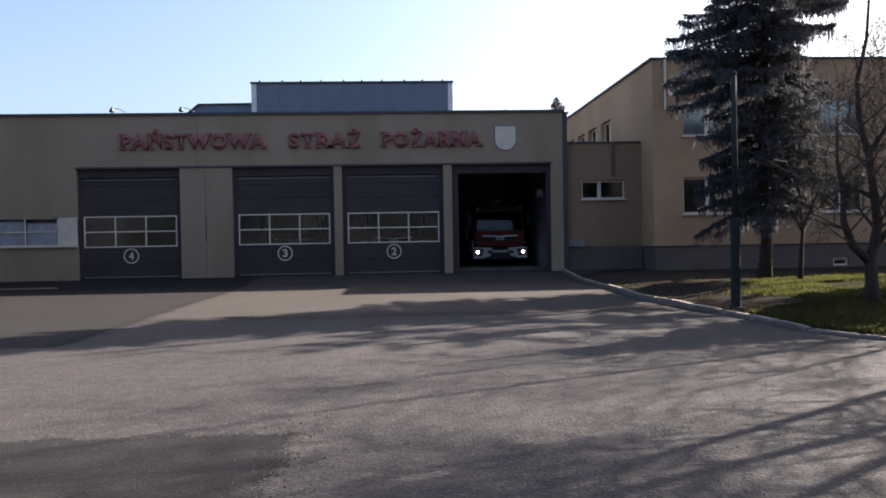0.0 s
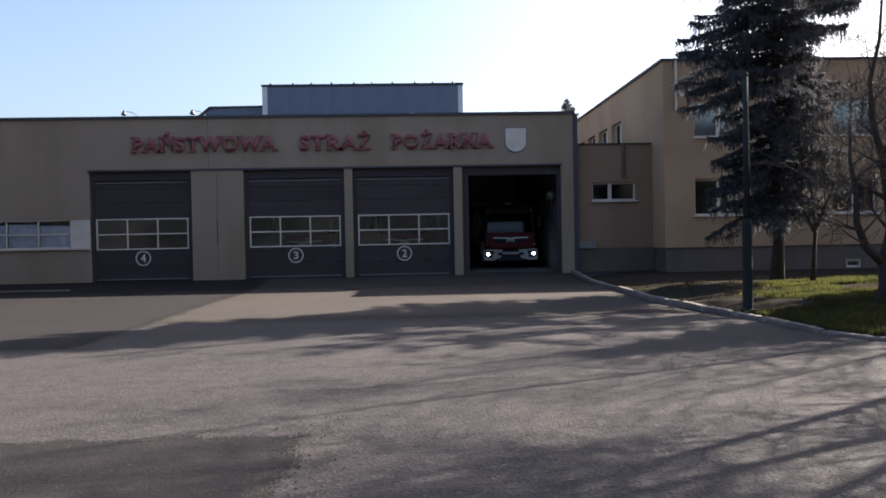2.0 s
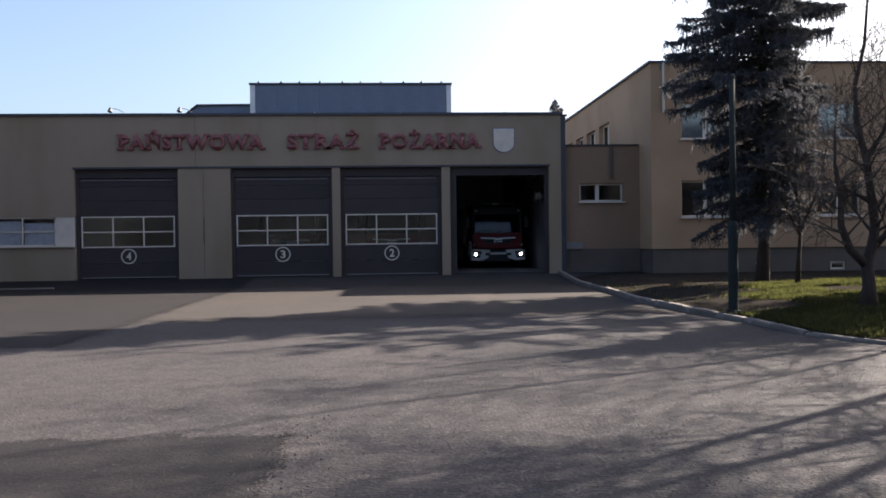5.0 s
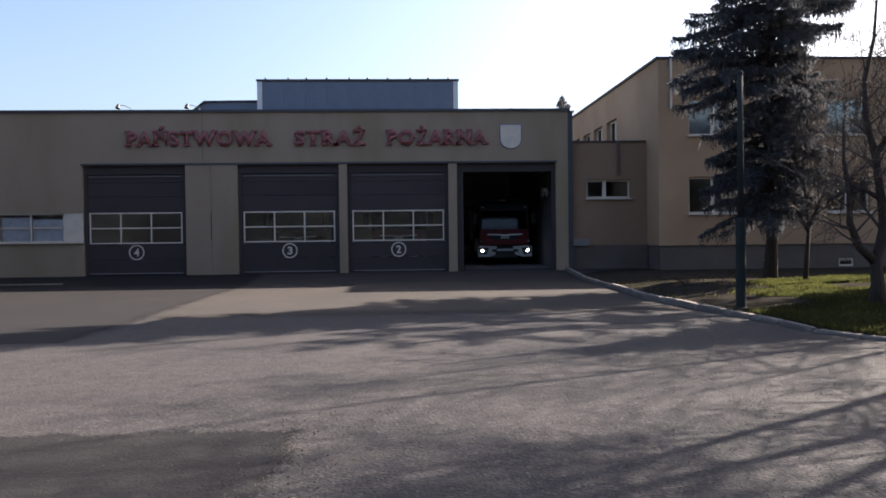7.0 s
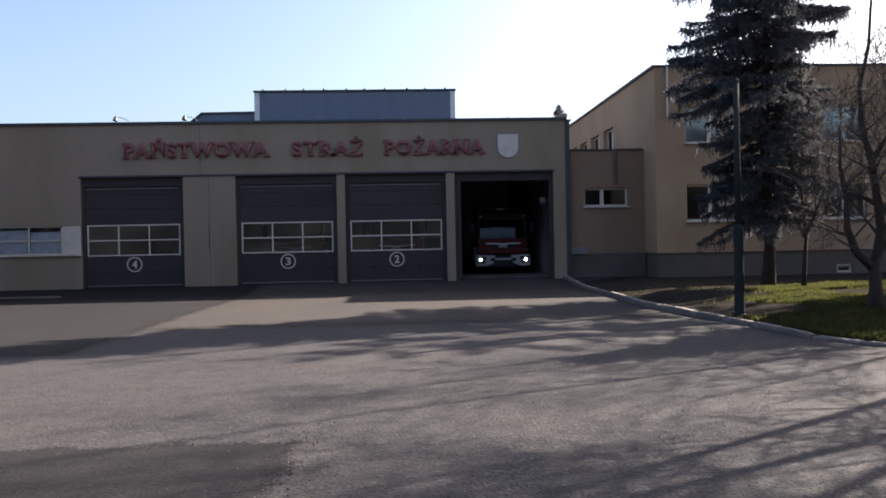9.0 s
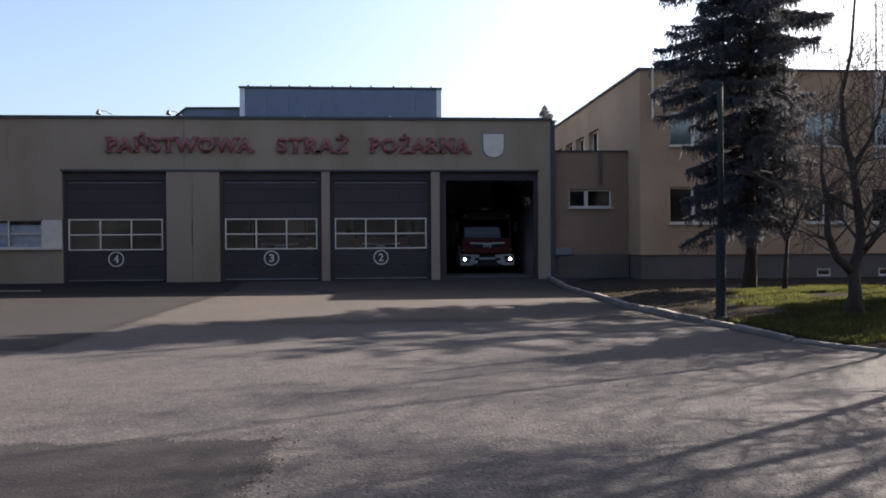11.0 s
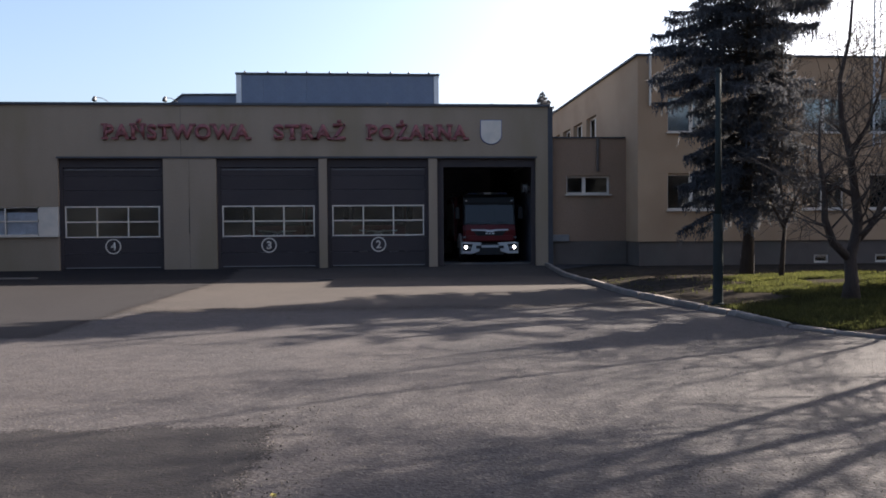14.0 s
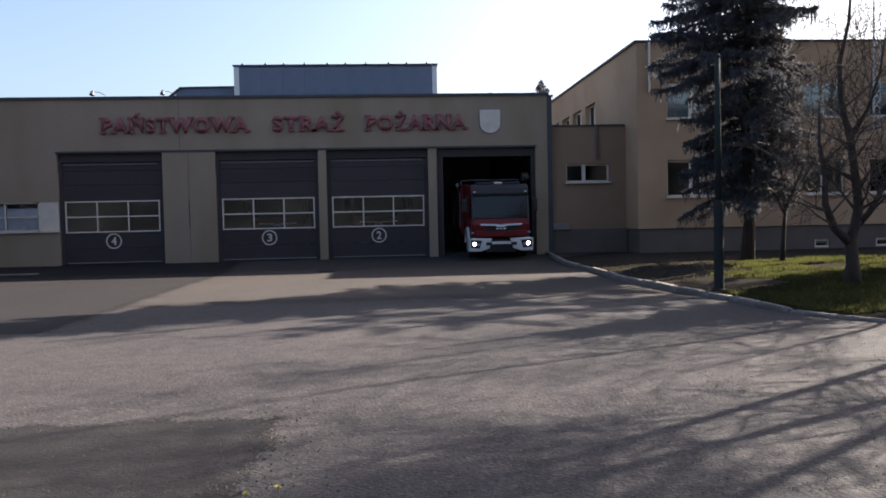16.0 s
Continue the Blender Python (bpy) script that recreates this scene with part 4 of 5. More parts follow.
def grow(wood, fine, p, d, length, r, level, rnd, up=0.25):
    """A wandering branch with side branches, down to thin twigs."""
    seg = 5 if level < 2 else 3
    q = p
    for i in range(seg):
        d = (d + Vector((rnd.uniform(-1, 1), rnd.uniform(-1, 1), rnd.uniform(-0.6, 0.9) * up * 2)) * 0.20).normalized()
        e = q + d * (length / seg)
        r1 = r * (1 - 0.16 * (5 / seg))
        (wood if r > 0.012 else fine).rod(q, e, max(r, 0.0055), max(r1, 0.0045), 6 if r > 0.03 else 3)
        q, r = e, r1
        if level < 4:
            for c in range(2 if level < 3 else 2):
                if rnd.random() < (0.75 if level < 3 else 0.85):
                    o = d.orthogonal().normalized()
                    o.rotate(Matrix.Rotation(rnd.uniform(0, 6.28), 3, d))
                    nd = (d * rnd.uniform(0.5, 1.0) + o * rnd.uniform(0.6, 1.1) + Vector((0, 0, up * 0.6))).normalized()
                    grow(wood, fine, q, nd, length * rnd.uniform(0.42, 0.68), r * rnd.uniform(0.4, 0.6), level + 1, rnd, up)


def bare_tree(x, y, limbs, seed, label, reach=1.5, z=None, dense=4, size=1.0, twig=1.0, low=1.5):
    """limbs: lines of points with radii, the first one the trunk."""
    rnd = random.Random(seed)
    t = thing("bare_tree", label, "tree", "bare trees", at=pose(x, y, (lawn_z(x, y) if z is None else z) - 0.05))
    bm = bmesh.new()
    wood, fine = Heap(), Heap()
    for li, (pts, r0, r1) in enumerate(limbs):
        pts = [(px * size, py * size, pz * size) for px, py, pz in pts]
        n = len(pts)
        rr = [r0 + (r1 - r0) * k / (n - 1) for k in range(n)]
        if li == 0:
            rr[0] *= 1.45
        tube(bm, pts, rr, 10)
        for k in range(1, n):
            a, b = Vector(pts[k - 1]), Vector(pts[k])
            if b.z < low:
                continue
            for c in range(dense):
                f = rnd.random()
                p = a.lerp(b, f)
                d = (b - a).normalized()
                o = d.orthogonal().normalized()
                o.rotate(Matrix.Rotation(rnd.uniform(0, 6.28), 3, d))
                grow(wood, fine, p, (d * 0.5 + o + Vector((0, 0, 0.2))).normalized(), reach * rnd.uniform(0.5, 1.0), rr[k] * 0.42 * twig, 2, rnd)
    part("trunk", bm, M["bark"], t, "grey-brown forked trunk", smooth=True)
    tagged(wood.ob("branchwork", M["bark"], t), kind="stuff")
    tagged(fine.ob("twigwork", M["twig"], t, "fine leafless twigs"), kind="stuff")
    return t


spruce(11.0, 23.0, 17.2, 2.2, 2.72, 11, "tall dark spruce on the lawn before the wing")
bare_tree(9.30, 14.95, [
    ([(0, 0, 0), (0.02, 0, 0.5), (-0.02, 0, 1.0), (0.10, 0.02, 1.35), (0.18, 0.03, 1.75), (0.08, 0.0, 2.4), (-0.06, -0.05, 3.2), (-0.24, 0.0, 4.0), (-0.24, 0.05, 4.8), (0.0, 0.1, 5.7), (0.1, 0.1, 7.0)], 0.138, 0.022),
    ([(-0.02, 0, 0.95), (-0.40, 0.0, 1.3), (-0.62, -0.05, 1.8), (-0.66, -0.1, 2.4), (-0.78, -0.1, 3.1), (-0.72, 0.0, 4.0)], 0.098, 0.018),
    ([(0.10, 0.02, 1.3), (0.45, 0.1, 1.6), (0.85, 0.15, 2.2), (1.2, 0.2, 3.0), (1.35, 0.2, 4.2)], 0.075, 0.015),
    ([(-0.06, -0.05, 3.2), (0.35, 0.0, 3.8), (0.7, 0.1, 4.6), (0.85, 0.1, 5.6)], 0.05, 0.012),
], 21, "leafless forked tree with crooked limbs on the lawn", 1.5, dense=4, size=0.93)
for bx, by, sd_, h, ln_ in ((10.1, 11.17, 31, 8.6, -0.174), (9.7, 9.43, 32, 7.6, 0.0), (9.6, 10.1, 34, 7.2, -0.30)):
    bare_tree(bx, by, [([(0, 0, 0), (0.03, ln_ * 1.2, 1.2), (0.0, ln_ * 2.6, 2.6), (0.05, ln_ * 4.2, 4.2), (0.0, ln_ * 6, 6.0), (0.05, ln_ * h, h)], 0.11, 0.05),
                       ([(0.0, ln_ * 5.2, 5.2), (-0.5, ln_ * 5 + 0.3, 6.0), (-0.7, ln_ * 6 + 0.5, 7.4)], 0.03, 0.012),
                       ([(0.0, ln_ * 5.4, 5.4), (0.5, ln_ * 5 - 0.4, 6.4), (0.7, ln_ * 6 - 0.5, 7.6)], 0.03, 0.012)], sd_, "leafless tree beside the yard", 1.7, dense=12, twig=0.8, low=3.2)
for bx, by, sd_, h in ((12.8, 14.8, 35, 12.6),):
    bare_tree(bx, by, [([(0, 0, 0), (0.10, 0.1, 1.0), (-0.1, 0.0, 2.2), (0.2, 0.2, 3.6), (-0.15, -0.2, 5.4), (0.2, 0.1, 7.2), (-0.1, 0.1, 9.4), (0, 0, h)], 0.10, 0.02),
                       ([(-0.1, 0, 2.2), (-0.7, 0.5, 3.8), (-0.6, 0.9, 5.6), (-1.0, 0.9, 7.4), (-0.9, 0.7, 10.2)], 0.06, 0.015),
                       ([(0.1, 0.1, 2.8), (0.7, -0.5, 4.4), (0.6, -1.0, 6.2), (0.9, -1.1, 7.6)], 0.06, 0.015)], sd_, "leafless bushy tree beside the yard", 1.9, dense=12, twig=1.35)
bare_tree(16.3, 23.4, [([(0, 0, 0), (0.1, 0.0, 3.0), (0.0, 0.1, 6.5), (0.1, 0.0, 9.5), (0.0, 0.1, 12.5), (0.05, 0.0, 15.6)], 0.15, 0.05),
                       ([(0.05, 0.05, 8.0), (0.5, -0.7, 10.0), (0.5, -0.9, 12.4), (0.6, -1.0, 14.2)], 0.07, 0.035),
                       ([(0.05, 0.0, 9.0), (0.3, 0.6, 11.0), (0.4, 0.8, 13.4), (0.4, 0.9, 15.0)], 0.07, 0.035)], 36, "tall slender leafless tree at the corner of the wing", 1.3, dense=5, low=9.3)
# a low brown twiggy tree close to the spruce
bare_tree(11.55, 22.0, [([(0, 0, 0), (0.1, 0, 1.5), (0, 0.1, 3.2), (0.1, 0, 5.0), (0.0, 0, 6.6)], 0.055, 0.015),
                        ([(0.1, 0, 1.6), (0.7, 0.1, 2.8), (1.0, 0, 4.4)], 0.05, 0.015),
                        ([(0.1, 0, 1.5), (-0.6, -0.2, 2.6), (-0.8, -0.2, 4.2)], 0.05, 0.015)], 43, "brown leafless twiggy tree beside the spruce", 1.5, dense=13, low=2.6)
# three spruces out of view, added to shade the lawn and dapple the yard
spruce(15.5, 18.9, 7.0, 0.7, 1.8, 5, "unseen young spruce added to shade the lawn")
spruce(14.56, 17.4, 9.0, 0.35, 2.1, 8, "unseen young spruce added to shade lawn and yard")
spruce(21.2, 24.3, 17.0, 10.8, 3.0, 61, "unseen tall spruce with a high thin crown, added to dapple the yard", 3.4)
# a tree top far behind the hall
spruce(12.66, 62.0, 12.7, 10.2, 0.72, 41, "dark tree top behind the hall roof")
spruce(13.3, 63.0, 12.3, 10.0, 0.62, 44, "dark tree top behind the hall roof")

# unseen woods added behind the viewer: they dim the front and fill reflections
rw = random.Random(9)
hp = Heap()
for i in range(150):
    cx, cy = -75 + i, -22 + rw.uniform(-4, 4)
    top = rw.uniform(8, 13)
    for k in range(60):
        c = Vector((cx + rw.uniform(-2.2, 2.2), cy + rw.uniform(-2, 2), rw.uniform(0, 1) ** 0.7 * top))
        a = Vector((rw.uniform(-1, 1), rw.uniform(-1, 1), rw.uniform(-1, 1))).normalized() * rw.uniform(0.7, 1.6)
        b = a.orthogonal() * rw.uniform(0.5, 1)
        hp.quad(c - a, c + b, c + a, c - b)
woods = hp.ob("woods", M["woods"], None)
tagged(woods, "unseen leafless woods added behind the viewer to dim the front", "woods", kind="stuff")

# unseen conifers, added to keep sky light off the front wall's left end
rl = random.Random(19)
hp = Heap()
for i in range(7):
    cx, cy, top = -17.5 - rl.uniform(0, 0.8), 16.5 + i * 1.9, rl.uniform(9.0, 12.0)
    for k in range(700):
        u = rl.random() ** 0.8
        a, r = rl.uniform(0, 6.28), 1.7 * (1 - u * 0.9) * rl.random() ** 0.4
        c = Vector((cx + r * math.cos(a), cy + r * math.sin(a), GROUND + u * top))
        d = Vector((rl.uniform(-1, 1), rl.uniform(-1, 1), rl.uniform(-1, 0.4))).normalized() * rl.uniform(0.15, 0.4)
        e = d.orthogonal() * rl.uniform(0.4, 0.8)
        hp.quad(c - d, c + e, c + d, c - e)
tagged(hp.ob("conifer_hedge", M["needles"], None), "unseen dark conifers added to dim the left end of the front", "hedge", kind="stuff")

# ---------------------------------------------------------------- grass and flowers
gh = Heap()
gr_ = random.Random(12)
for i in range(210000):
    y = gr_.uniform(12.0, 25.0)
    kx = kerb_x(y)
    x = kx + 0.16 + (19.5 - kx) * gr_.random() ** 1.3
    if noise.noise(Vector((x * 0.55, y * 0.55, 0.0))) + 0.35 * noise.noise(Vector((x * 2.1, y * 2.1, 4.0))) < -0.22 + gr_.uniform(-0.12, 0.12):
        continue
    if y > 15.6 and x < (8.3 if y < 19 else 9.5 + max(0.0, y - 21.8) * 1.9) + 0.8 * noise.noise(Vector((x * 0.9, y * 0.9, 7.0))) + gr_.uniform(-0.25, 0.25) and gr_.random() > 0.012:
        continue
    h = gr_.uniform(0.035, 0.11)
    a = gr_.uniform(0, 6.28)
    c = Vector((x, y, lawn_z(x, y)))
    sv = Vector((math.cos(a), math.sin(a), 0)) * gr_.uniform(0.008, 0.016)
    gh.tri(c - sv, c + sv, c + Vector((gr_.uniform(-0.05, 0.05), gr_.uniform(-0.05, 0.05), h)))
tagged(gh.ob("grass", M["grass"], None), "short spring grass and moss tufts on the lawn", "grass", kind="stuff")

for fx, fy, fz, sd_ in ((-0.814, 4.35, 0.232, 1), (-0.636, 4.35, 0.262, 2)):
    dn = thing("dandelion", "yellow dandelion on a thin stem at the yard edge", "flower", "dandelions", at=pose(fx, fy, GROUND))
    rf = random.Random(sd_)
    bm = bmesh.new()
    tube(bm, [(0.01, 0, 0), (0.006, 0.0, fz * 0.5), (0, 0, fz)], [0.004, 0.0035, 0.003], 6)
    part("stem", bm, M["stem"], dn)
    hb = Heap()
    for k in range(60):
        a, tl = rf.uniform(0, 6.28), rf.uniform(0.1, 0.8)
        dd = Vector((math.cos(a), math.sin(a), tl)).normalized() * rf.uniform(0.014, 0.024)
        ww = Vector((-math.sin(a), math.cos(a), 0)) * 0.003
        c = Vector((0, 0, fz))
        hb.quad(c - ww, c + ww, c + dd + ww, c + dd - ww)
    hb.ob("blossom", M["petal"], dn, "yellow ray blossom")


# ---------------------------------------------------------------- fire engine
truck = thing("fire_truck", "red fire engine with a white bumper and lit headlights", "fire truck")
TR = M["truck_red"]


def mirrored(bm, f):
    for s in (-1, 1):
        f(bm, s)
    return bm


# lower cab shell
bm = bmesh.new()
prism(bm, [(0.14, 0.98), (0.06, 1.20), (0.05, 1.48), (0.12, 1.70), (2.95, 1.72), (2.95, 0.98), (1.98, 0.98), (1.90, 1.20), (1.65, 1.36), (1.15, 1.36), (0.90, 1.20), (0.82, 0.98)], -1.12, 1.12, axis="x")
bmesh.ops.bevel(bm, geom=[e for e in bm.edges if abs(e.verts[0].co.x) > 1.08 and abs(e.verts[1].co.x - e.verts[0].co.x) < 0.01 and e.verts[0].co.y < 0.2 and e.verts[1].co.y < 0.2], offset=0.09, segments=4, affect="EDGES")
cab = part("cab", bm, TR, truck, "glossy red cab shell")
# upper cab: roof, rear wall, pillars
bm = bmesh.new()
prism(bm, [(0.29, 2.62), (0.35, 2.84), (0.59, 2.98), (2.95, 3.0), (2.95, 2.62)], -1.105, 1.105, axis="x")
part("cab_roof", bm, TR, cab)
part("rear_wall", boxes((-1.13, 1.13, 2.85, 2.95, 1.722, 2.618)), TR, cab)
for s in (-1, 1):
    bm = bmesh.new()
    tube(bm, [(s * 1.07, 0.14, 1.70), (s * 1.06, 0.32, 2.63)], [0.052, 0.05], 8)
    part("pillar", bm, M["black"], cab, "black windscreen pillar")
    part("pillar", boxes((s * 1.07 - 0.04, s * 1.07 + 0.04, 1.35, 1.50, 1.722, 2.618)), TR, cab)
    part("pillar", boxes((s * 1.07 - 0.04, s * 1.07 + 0.04, 2.5, 2.849, 1.722, 2.618)), TR, cab)
bm = bmesh.new()
vs = [bm.verts.new(c) for c in ((-1.05, 0.135, 1.72), (1.05, 0.135, 1.72), (1.04, 0.31, 2.61), (-1.04, 0.31, 2.61), (0, 0.118, 1.72), (0, 0.293, 2.61))]
bm.faces.new((vs[0], vs[4], vs[5], vs[3]))
bm.faces.new((vs[4], vs[1], vs[2], vs[5]))
g = bmesh.ops.extrude_face_region(bm, geom=bm.faces[:])
for e in g["geom"]:
    if isinstance(e, bmesh.types.BMVert):
        e.co += Vector((0, -0.012, 0.004))
part("windscreen", bm, M["glass_dark"], cab, "wide tinted windscreen")
for s in (-1, 1):
    for y0, y1 in ((0.42, 1.35), (1.5, 2.5)):
        part("side_window", boxes((s * 1.07 - 0.006, s * 1.07 + 0.006, y0, y1, 1.74, 2.60)), M["glass_dark"], cab)
part("dashboard", boxes((-1.02, 1.02, 0.30, 0.62, 1.721, 1.80), bevel=0.03), M["black"], cab)
for s in (-1, 1):
    part("seat", boxes((s * 0.6 - 0.26, s * 0.6 + 0.26, 1.05, 1.22, 1.722, 2.45), bevel=0.05), M["black"], cab)
bm = bmesh.new()
prism(bm, [(0.25, 2.56), (0.23, 2.66), (0.30, 2.86), (0.55, 3.005), (0.61, 2.985), (0.34, 2.84), (0.29, 2.62)], -1.10, 1.10, axis="x")
part("sun_visor", bm, M["black"], cab, "dark sun visor above the windscreen")
bm = bmesh.new()
for x0, x1, dz in ((-0.95, -0.15, 0.05), (-0.10, 0.70, 0.05)):
    tube(bm, [(x0, 0.095, 1.75), ((x0 + x1) / 2, 0.095, 1.80 + dz * 0.3), (x1, 0.11, 1.86)], [0.012, 0.010, 0.008], 5)
part("wipers", bm, M["black"], cab)
for s in (-1, 1):
    part("marker_lamp", boxes((s * 0.98 - 0.04, s * 0.98 + 0.04, 0.18, 0.29, 2.70, 2.75), bevel=0.008), M["truck_white"], cab, "small white marker lamp")
# grille
bm = bmesh.new()
prism(bm, [(-0.72, 1.44), (0.72, 1.44), (0.50, 1.20), (-0.50, 1.20)], 0.01, 0.09)
gr1 = part("grille", bm, M["black"], truck, "black trapezoid grille")
for k in range(3):
    part("slat", boxes((-0.60 + k * 0.06, 0.60 - k * 0.06, 0.0, 0.012, 1.38 - k * 0.07, 1.395 - k * 0.07)), M["black"], gr1)
bm = bmesh.new()
prism(bm, [(-0.80, 1.515), (-0.20, 1.50), (0.0, 1.475), (0.20, 1.50), (0.80, 1.515), (0.78, 1.455), (0.24, 1.432), (0.10, 1.385), (-0.10, 1.385), (-0.24, 1.432), (-0.78, 1.455)], -0.05, 0.03)
part("chrome_bar", bm, M["bright_white"], gr1, "bright chrome bar")
part("badge", boxes((-0.19, -0.09, -0.012, 0.008, 1.30, 1.355), (-0.05, 0.04, -0.012, 0.008, 1.30, 1.355), (0.08, 0.19, -0.012, 0.008, 1.30, 1.355)), M["bright_white"], gr1, "pale badge bars")
part("front_panel", boxes((-0.98, 0.98, -0.006, 0.10, 0.94, 1.16), bevel=0.02), TR, truck)
# bumper
bm = boxes((-0.60, 0.60, 0.02, 0.30, 0.38, 0.84), bevel=0.03)
bump = part("bumper", bm, M["black"], truck, "black bumper centre")
for s in (-1, 1):
    bm = bmesh.new()
    out = [(s * 0.36, 0.91), (s * 1.08, 0.95), (s * 1.20, 0.90), (s * 1.20, 0.44), (s * 0.80, 0.43), (s * 0.46, 0.54)]
    prism(bm, out, -0.05, 0.16)
    box(bm, s * 1.205 - 0.02, s * 1.205 + 0.02, 0.0, 0.80, 0.44, 0.92)
    bmesh.ops.bevel(bm, geom=[e for e in bm.edges if e.verts[0].co.y < -0.04 and e.verts[1].co.y < -0.04], offset=0.03, segments=3, affect="EDGES")
    part("bumper_corner", bm, M["truck_white"], bump, "white bumper corner")
    bm = bmesh.new()
    prism(bm, [(s * 0.74, 0.85), (s * 1.17, 0.87), (s * 1.17, 0.58), (s * 0.84, 0.55)], -0.058, -0.04)
    hl = part("headlight", bm, M["black"], truck, "dark headlamp housing with a lit lamp")
    bm = bmesh.new()
    tube(bm, [(s * 1.03, -0.062, 0.72), (s * 1.03, -0.080, 0.72)], [0.068, 0.060], 18)
    part("lamp", bm, M["lamp"], hl, "glowing white lamp")
    bm = bmesh.new()
    tube(bm, [(s * 0.88, -0.062, 0.70), (s * 0.88, -0.072, 0.70)], [0.055, 0.05], 14)
    part("reflector", bm, M["grey_lens"], hl)
    part("fog_lamp", boxes((s * 0.48 - 0.11, s * 0.48 + 0.11, -0.062, -0.045, 0.66, 0.78), bevel=0.008), M["black"], bump)
    part("direction_lamp", boxes((s * 1.09 - 0.06, s * 1.09 + 0.06, 0.02, 0.05, 1.06, 1.13), bevel=0.01), M["grey_lens"], truck)
part("number_plate", boxes((-0.38, 0.38, -0.045, 0.018, 0.70, 0.80), bevel=0.008), M["truck_white"], bump, "blank white plate")
# mirrors
for s in (-1, 1):
    bm = boxes((s * 1.36 - 0.10, s * 1.36 + 0.10, 0.22, 0.34, 1.95, 2.45), bevel=0.04)
    tube(bm, [(s * 1.10, 0.36, 2.55), (s * 1.33, 0.30, 2.50), (s * 1.36, 0.28, 2.42)], [0.018] * 3, 6)
    part("mirror", bm, M["black"], truck, "black wing mirror on an arm")
# doors with handles
for s in (-1, 1):
    for y0, y1 in ((0.32, 1.40), (1.48, 2.60)):
        dr = part("cab_door", boxes((s * 1.128 - 0.008, s * 1.128 + 0.008, y0, y1, 1.38, 1.71), bevel=0.004), TR, truck)
        part("door_handle", boxes((s * 1.148 - 0.012, s * 1.148 + 0.012, y1 - 0.25, y1 - 0.08, 1.58, 1.62)), M["black"], dr)
# body
bm = boxes((-1.245, 1.245, 3.02, 7.3, 0.95, 3.02), bevel=0.03)
body = part("body", bm, TR, truck, "red equipment body")
for s in (-1, 1):
    for y0, y1 in ((3.2, 4.4), (4.5, 5.9), (6.0, 7.1)):
        sh_ = part("roller_shutter", boxes((s * 1.252 - 0.012, s * 1.252 + 0.012, y0, y1, 1.2 if y0 != 4.5 else 1.5, 2.75)), M["shutter"], body, "ribbed aluminium shutter")
        bm = bmesh.new()
        for k in range(12):
            z = (1.25 if y0 != 4.5 else 1.55) + k * 0.12
            if z < 2.7:
                box(bm, s * 1.268 - 0.005, s * 1.268 + 0.005, y0 + 0.01, y1 - 0.01, z, z + 0.09)
        part("shutter_slats", bm, M["shutter"], sh_)
    bm = bmesh.new()
    tube(bm, [(s * 1.2, 3.1, 3.02), (s * 1.2, 3.1, 3.20), (s * 1.2, 7.2, 3.20), (s * 1.2, 7.2, 3.02)], [0.022] * 4, 8)
    tube(bm, [(s * 1.2, 5.1, 3.02), (s * 1.2, 5.1, 3.20)], [0.018] * 2, 6)
    part("roof_rail", bm, M["grey_line"], body, "grey tubular roof rail")
bm = bmesh.new()
tube(bm, [(-1.2, 3.1, 3.20), (1.2, 3.1, 3.20)], [0.022] * 2, 8)
part("roof_rail", bm, M["grey_line"], body)
part("chassis", boxes((-0.95, 0.95, 0.35, 7.1, 0.42, 0.96)), M["black"], truck, "dark chassis under the truck")
# light bar
lbp = part("light_bar", boxes((-0.85, 0.85, 0.72, 1.0, 3.0, 3.09), bevel=0.03), M["black"], truck, "low dark roof light bar")
for s in (-1, 1):
    part("beacon_lens", boxes((s * 0.66 - 0.20, s * 0.66 + 0.20, 0.71, 1.01, 3.01, 3.10), bevel=0.03), M["blue_lens"], lbp, "unlit dark blue beacon lens")
part("centre_lens", boxes((-0.16, 0.16, 0.705, 1.0, 3.02, 3.10), bevel=0.02), M["truck_white"], lbp)
bm = bmesh.new()
tube(bm, [(-1.28, 3.0, 2.70), (-1.38, 2.95, 2.86), (-1.38, 2.9, 3.0)], [0.02, 0.02, 0.02], 6)
tube(bm, [(-1.38, 2.86, 3.02), (-1.38, 2.98, 3.02)], [0.07, 0.05], 12)
part("work_lamp", bm, M["grey_lens"], truck, "small work lamp on a bracket")

# wheels
R_W = 0.50
wheels = []
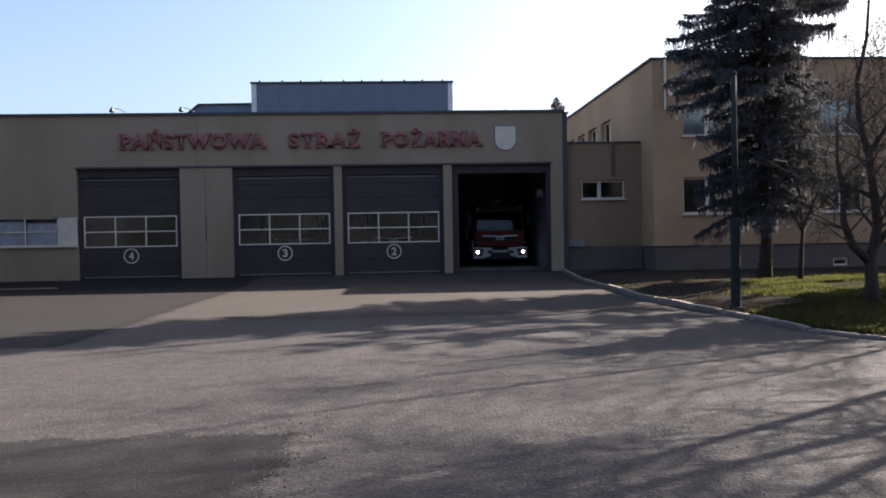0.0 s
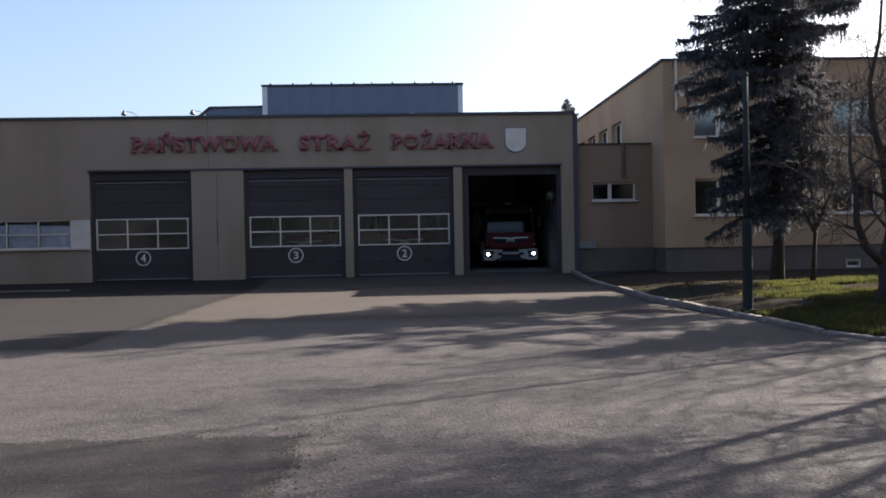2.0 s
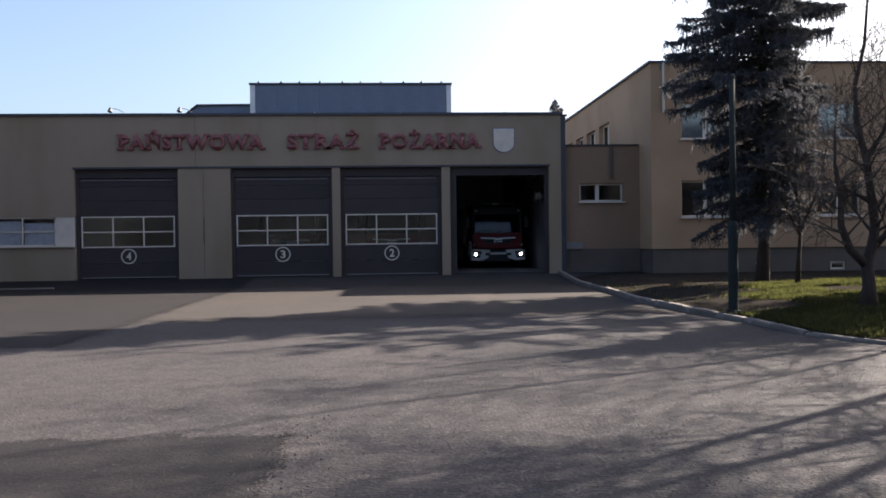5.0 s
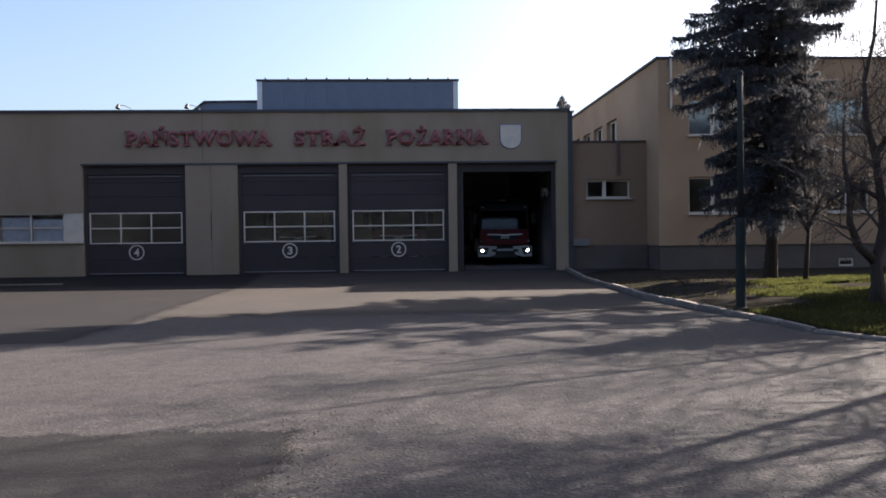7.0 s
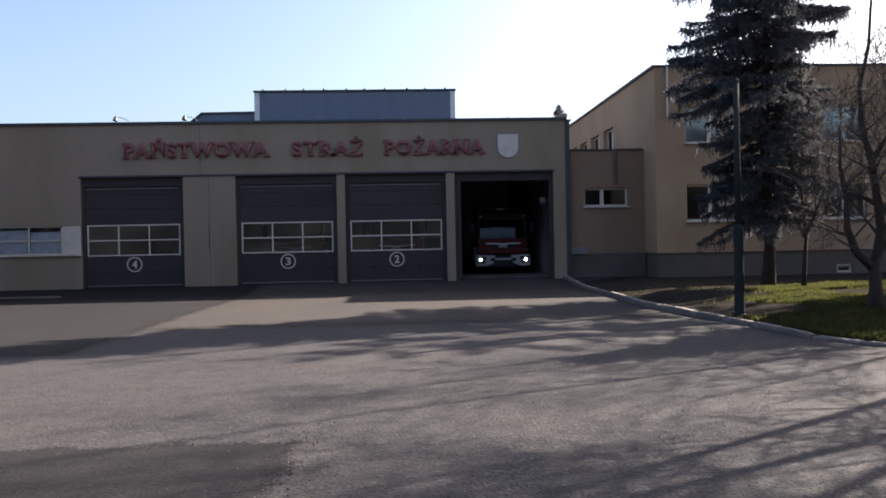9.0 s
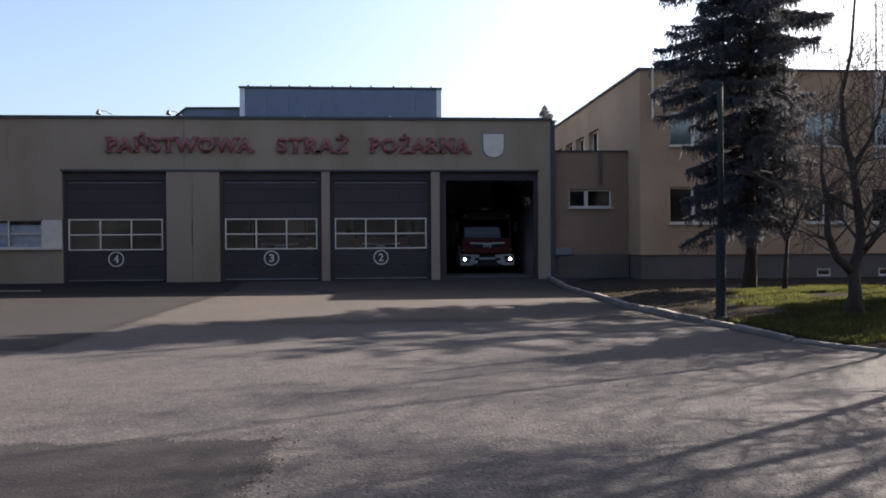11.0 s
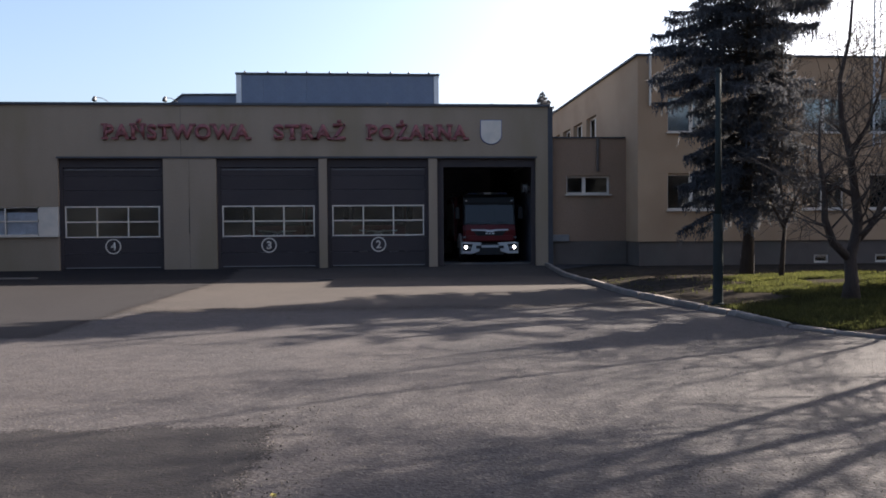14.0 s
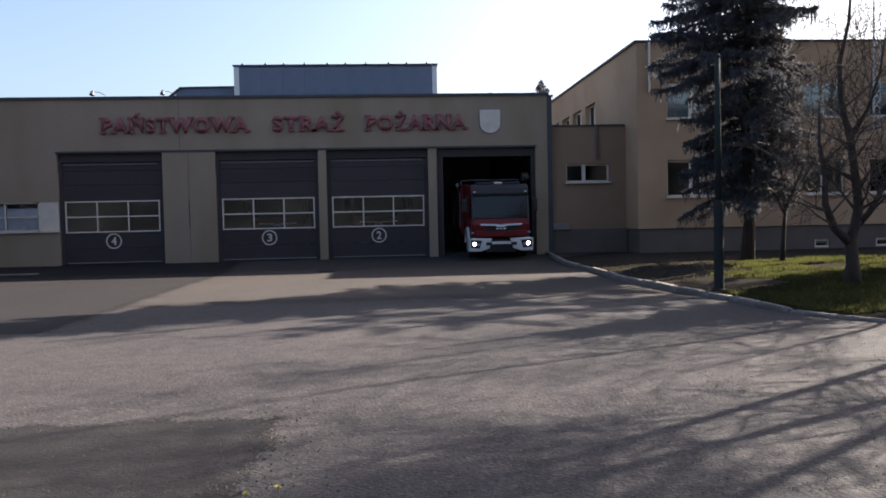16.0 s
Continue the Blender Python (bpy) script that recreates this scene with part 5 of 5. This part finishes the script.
for s in (-1, 1):
    for wy, dual in ((1.40, False), (5.5, True)):
        wh = new("wheel")
        wh.parent = truck
        wh.matrix_basis = pose(s * 1.0, wy, R_W)
        bm = bmesh.new()
        tube(bm, [(-0.15, 0, 0), (-0.13, 0, 0), (0.13, 0, 0), (0.15, 0, 0)], [0.45, R_W, R_W, 0.45], 32)
        for k in range(32):
            a = k * 2 * math.pi / 32
            vv = box(bm, -0.12, 0.12, -0.014, 0.014, R_W - 0.01, R_W + 0.003)
            bmesh.ops.rotate(bm, verts=vv, cent=(0, 0, 0), matrix=Matrix.Rotation(a, 3, "X"))
        part("tyre", bm, M["tyre"], wh)
        bm = bmesh.new()
        tube(bm, [(s * 0.10, 0, 0), (s * 0.156, 0, 0), (s * 0.14, 0, 0), (s * 0.17, 0, 0)], [0.30, 0.29, 0.15, 0.13], 24)
        for k in range(8):
            a = k * 2 * math.pi / 8
            tube(bm, [(s * 0.14, 0.2 * math.cos(a), 0.2 * math.sin(a)), (s * 0.175, 0.2 * math.cos(a), 0.2 * math.sin(a))], [0.018, 0.015], 6)
        part("rim", bm, M["shutter"], wh, "steel rim with wheel nuts")
        wheels.append((wh, s, wy))
# wheel arches
for s in (-1, 1):
    bm = bmesh.new()
    n = 14
    for k in range(n):
        a0, a1 = math.pi * k / n, math.pi * (k + 1) / n
        pts = [(1.4 - 0.62 * math.cos(a), R_W + 0.10 + 0.66 * math.sin(a)) for a in (a0, a1)] + [(1.4 - 0.55 * math.cos(a), R_W + 0.10 + 0.59 * math.sin(a)) for a in (a1, a0)]
        q = [bm.verts.new((s * 1.15 + dx, py, pz)) for dx in (-0.05, 0.05) for py, pz in pts]
        for f in ((0, 1, 2, 3), (7, 6, 5, 4), (0, 4, 5, 1), (2, 6, 7, 3), (1, 5, 6, 2), (3, 7, 4, 0)):
            bm.faces.new([q[i] for i in f])
    part("wheel_arch", bm, M["truck_white"], truck, "white wheel arch trim")

for ch in truck.children:
    if ch.name.split(".")[0] in ("cab", "grille", "mirror", "cab_door", "body", "light_bar", "work_lamp"):
        ch.location.z -= 0.08
    if ch.name.split(".")[0] in ("bumper", "headlight"):
        ch.location.z -= 0.05
for px, py, words in ((-0.30, 33.0, "red fire engine parked behind a closed garage door"), (-4.6, 33.6, "red fire engine standing in the closed bay")):
    other = copy_thing(truck, pose(px, py, 0.006))
    other.name = "fire_truck"
    tagged(other, words, "fire truck", "fire trucks")
tagged(truck, group="fire trucks")

# ---------------------------------------------------------------- movement
# seconds, place of the truck's front along y, x, height of the front, forward tilt
DRIVE = [(0.0, 35.15, 4.50, 0.0, 0.0), (12.0, 35.13, 4.50, 0.0, 0.0), (12.5, 34.62, 4.48, 0.0, 0.0), (13.0, 34.08, 4.46, 0.0, 0.0), (13.5, 33.5, 4.44, 0.0, 0.0),
         (14.0, 32.85, 4.42, 0.0, 0.0), (14.5, 32.15, 4.41, -0.02, 0.2), (15.0, 31.3, 4.40, -0.09, 1.0), (15.5, 30.42, 4.40, -0.15, 1.8), (16.0, 29.5, 4.38, -0.20, 2.3)]


def drive(t):
    for a, b in zip(DRIVE, DRIVE[1:]):
        if t <= b[0]:
            f = (t - a[0]) / (b[0] - a[0])
            return [p + (q - p) * f for p, q in zip(a, b)]
    return list(DRIVE[-1])


def motions():
    walk(truck, [(t, pose(x, y, z, tilt, 0, 0)) for t, y, x, z, tilt in DRIVE])
    times = [0.0, 12.0] + [12.25 + 0.25 * k for k in range(16)]
    for wh, s, wy in wheels:
        rows = []
        for t in times:
            turn = math.degrees((drive(t)[1] - DRIVE[0][1]) / R_W)
            rows.append((t, pose(s * 1.0, wy, R_W, -turn, 0, 0)))
        walk(wh, rows)


motions()
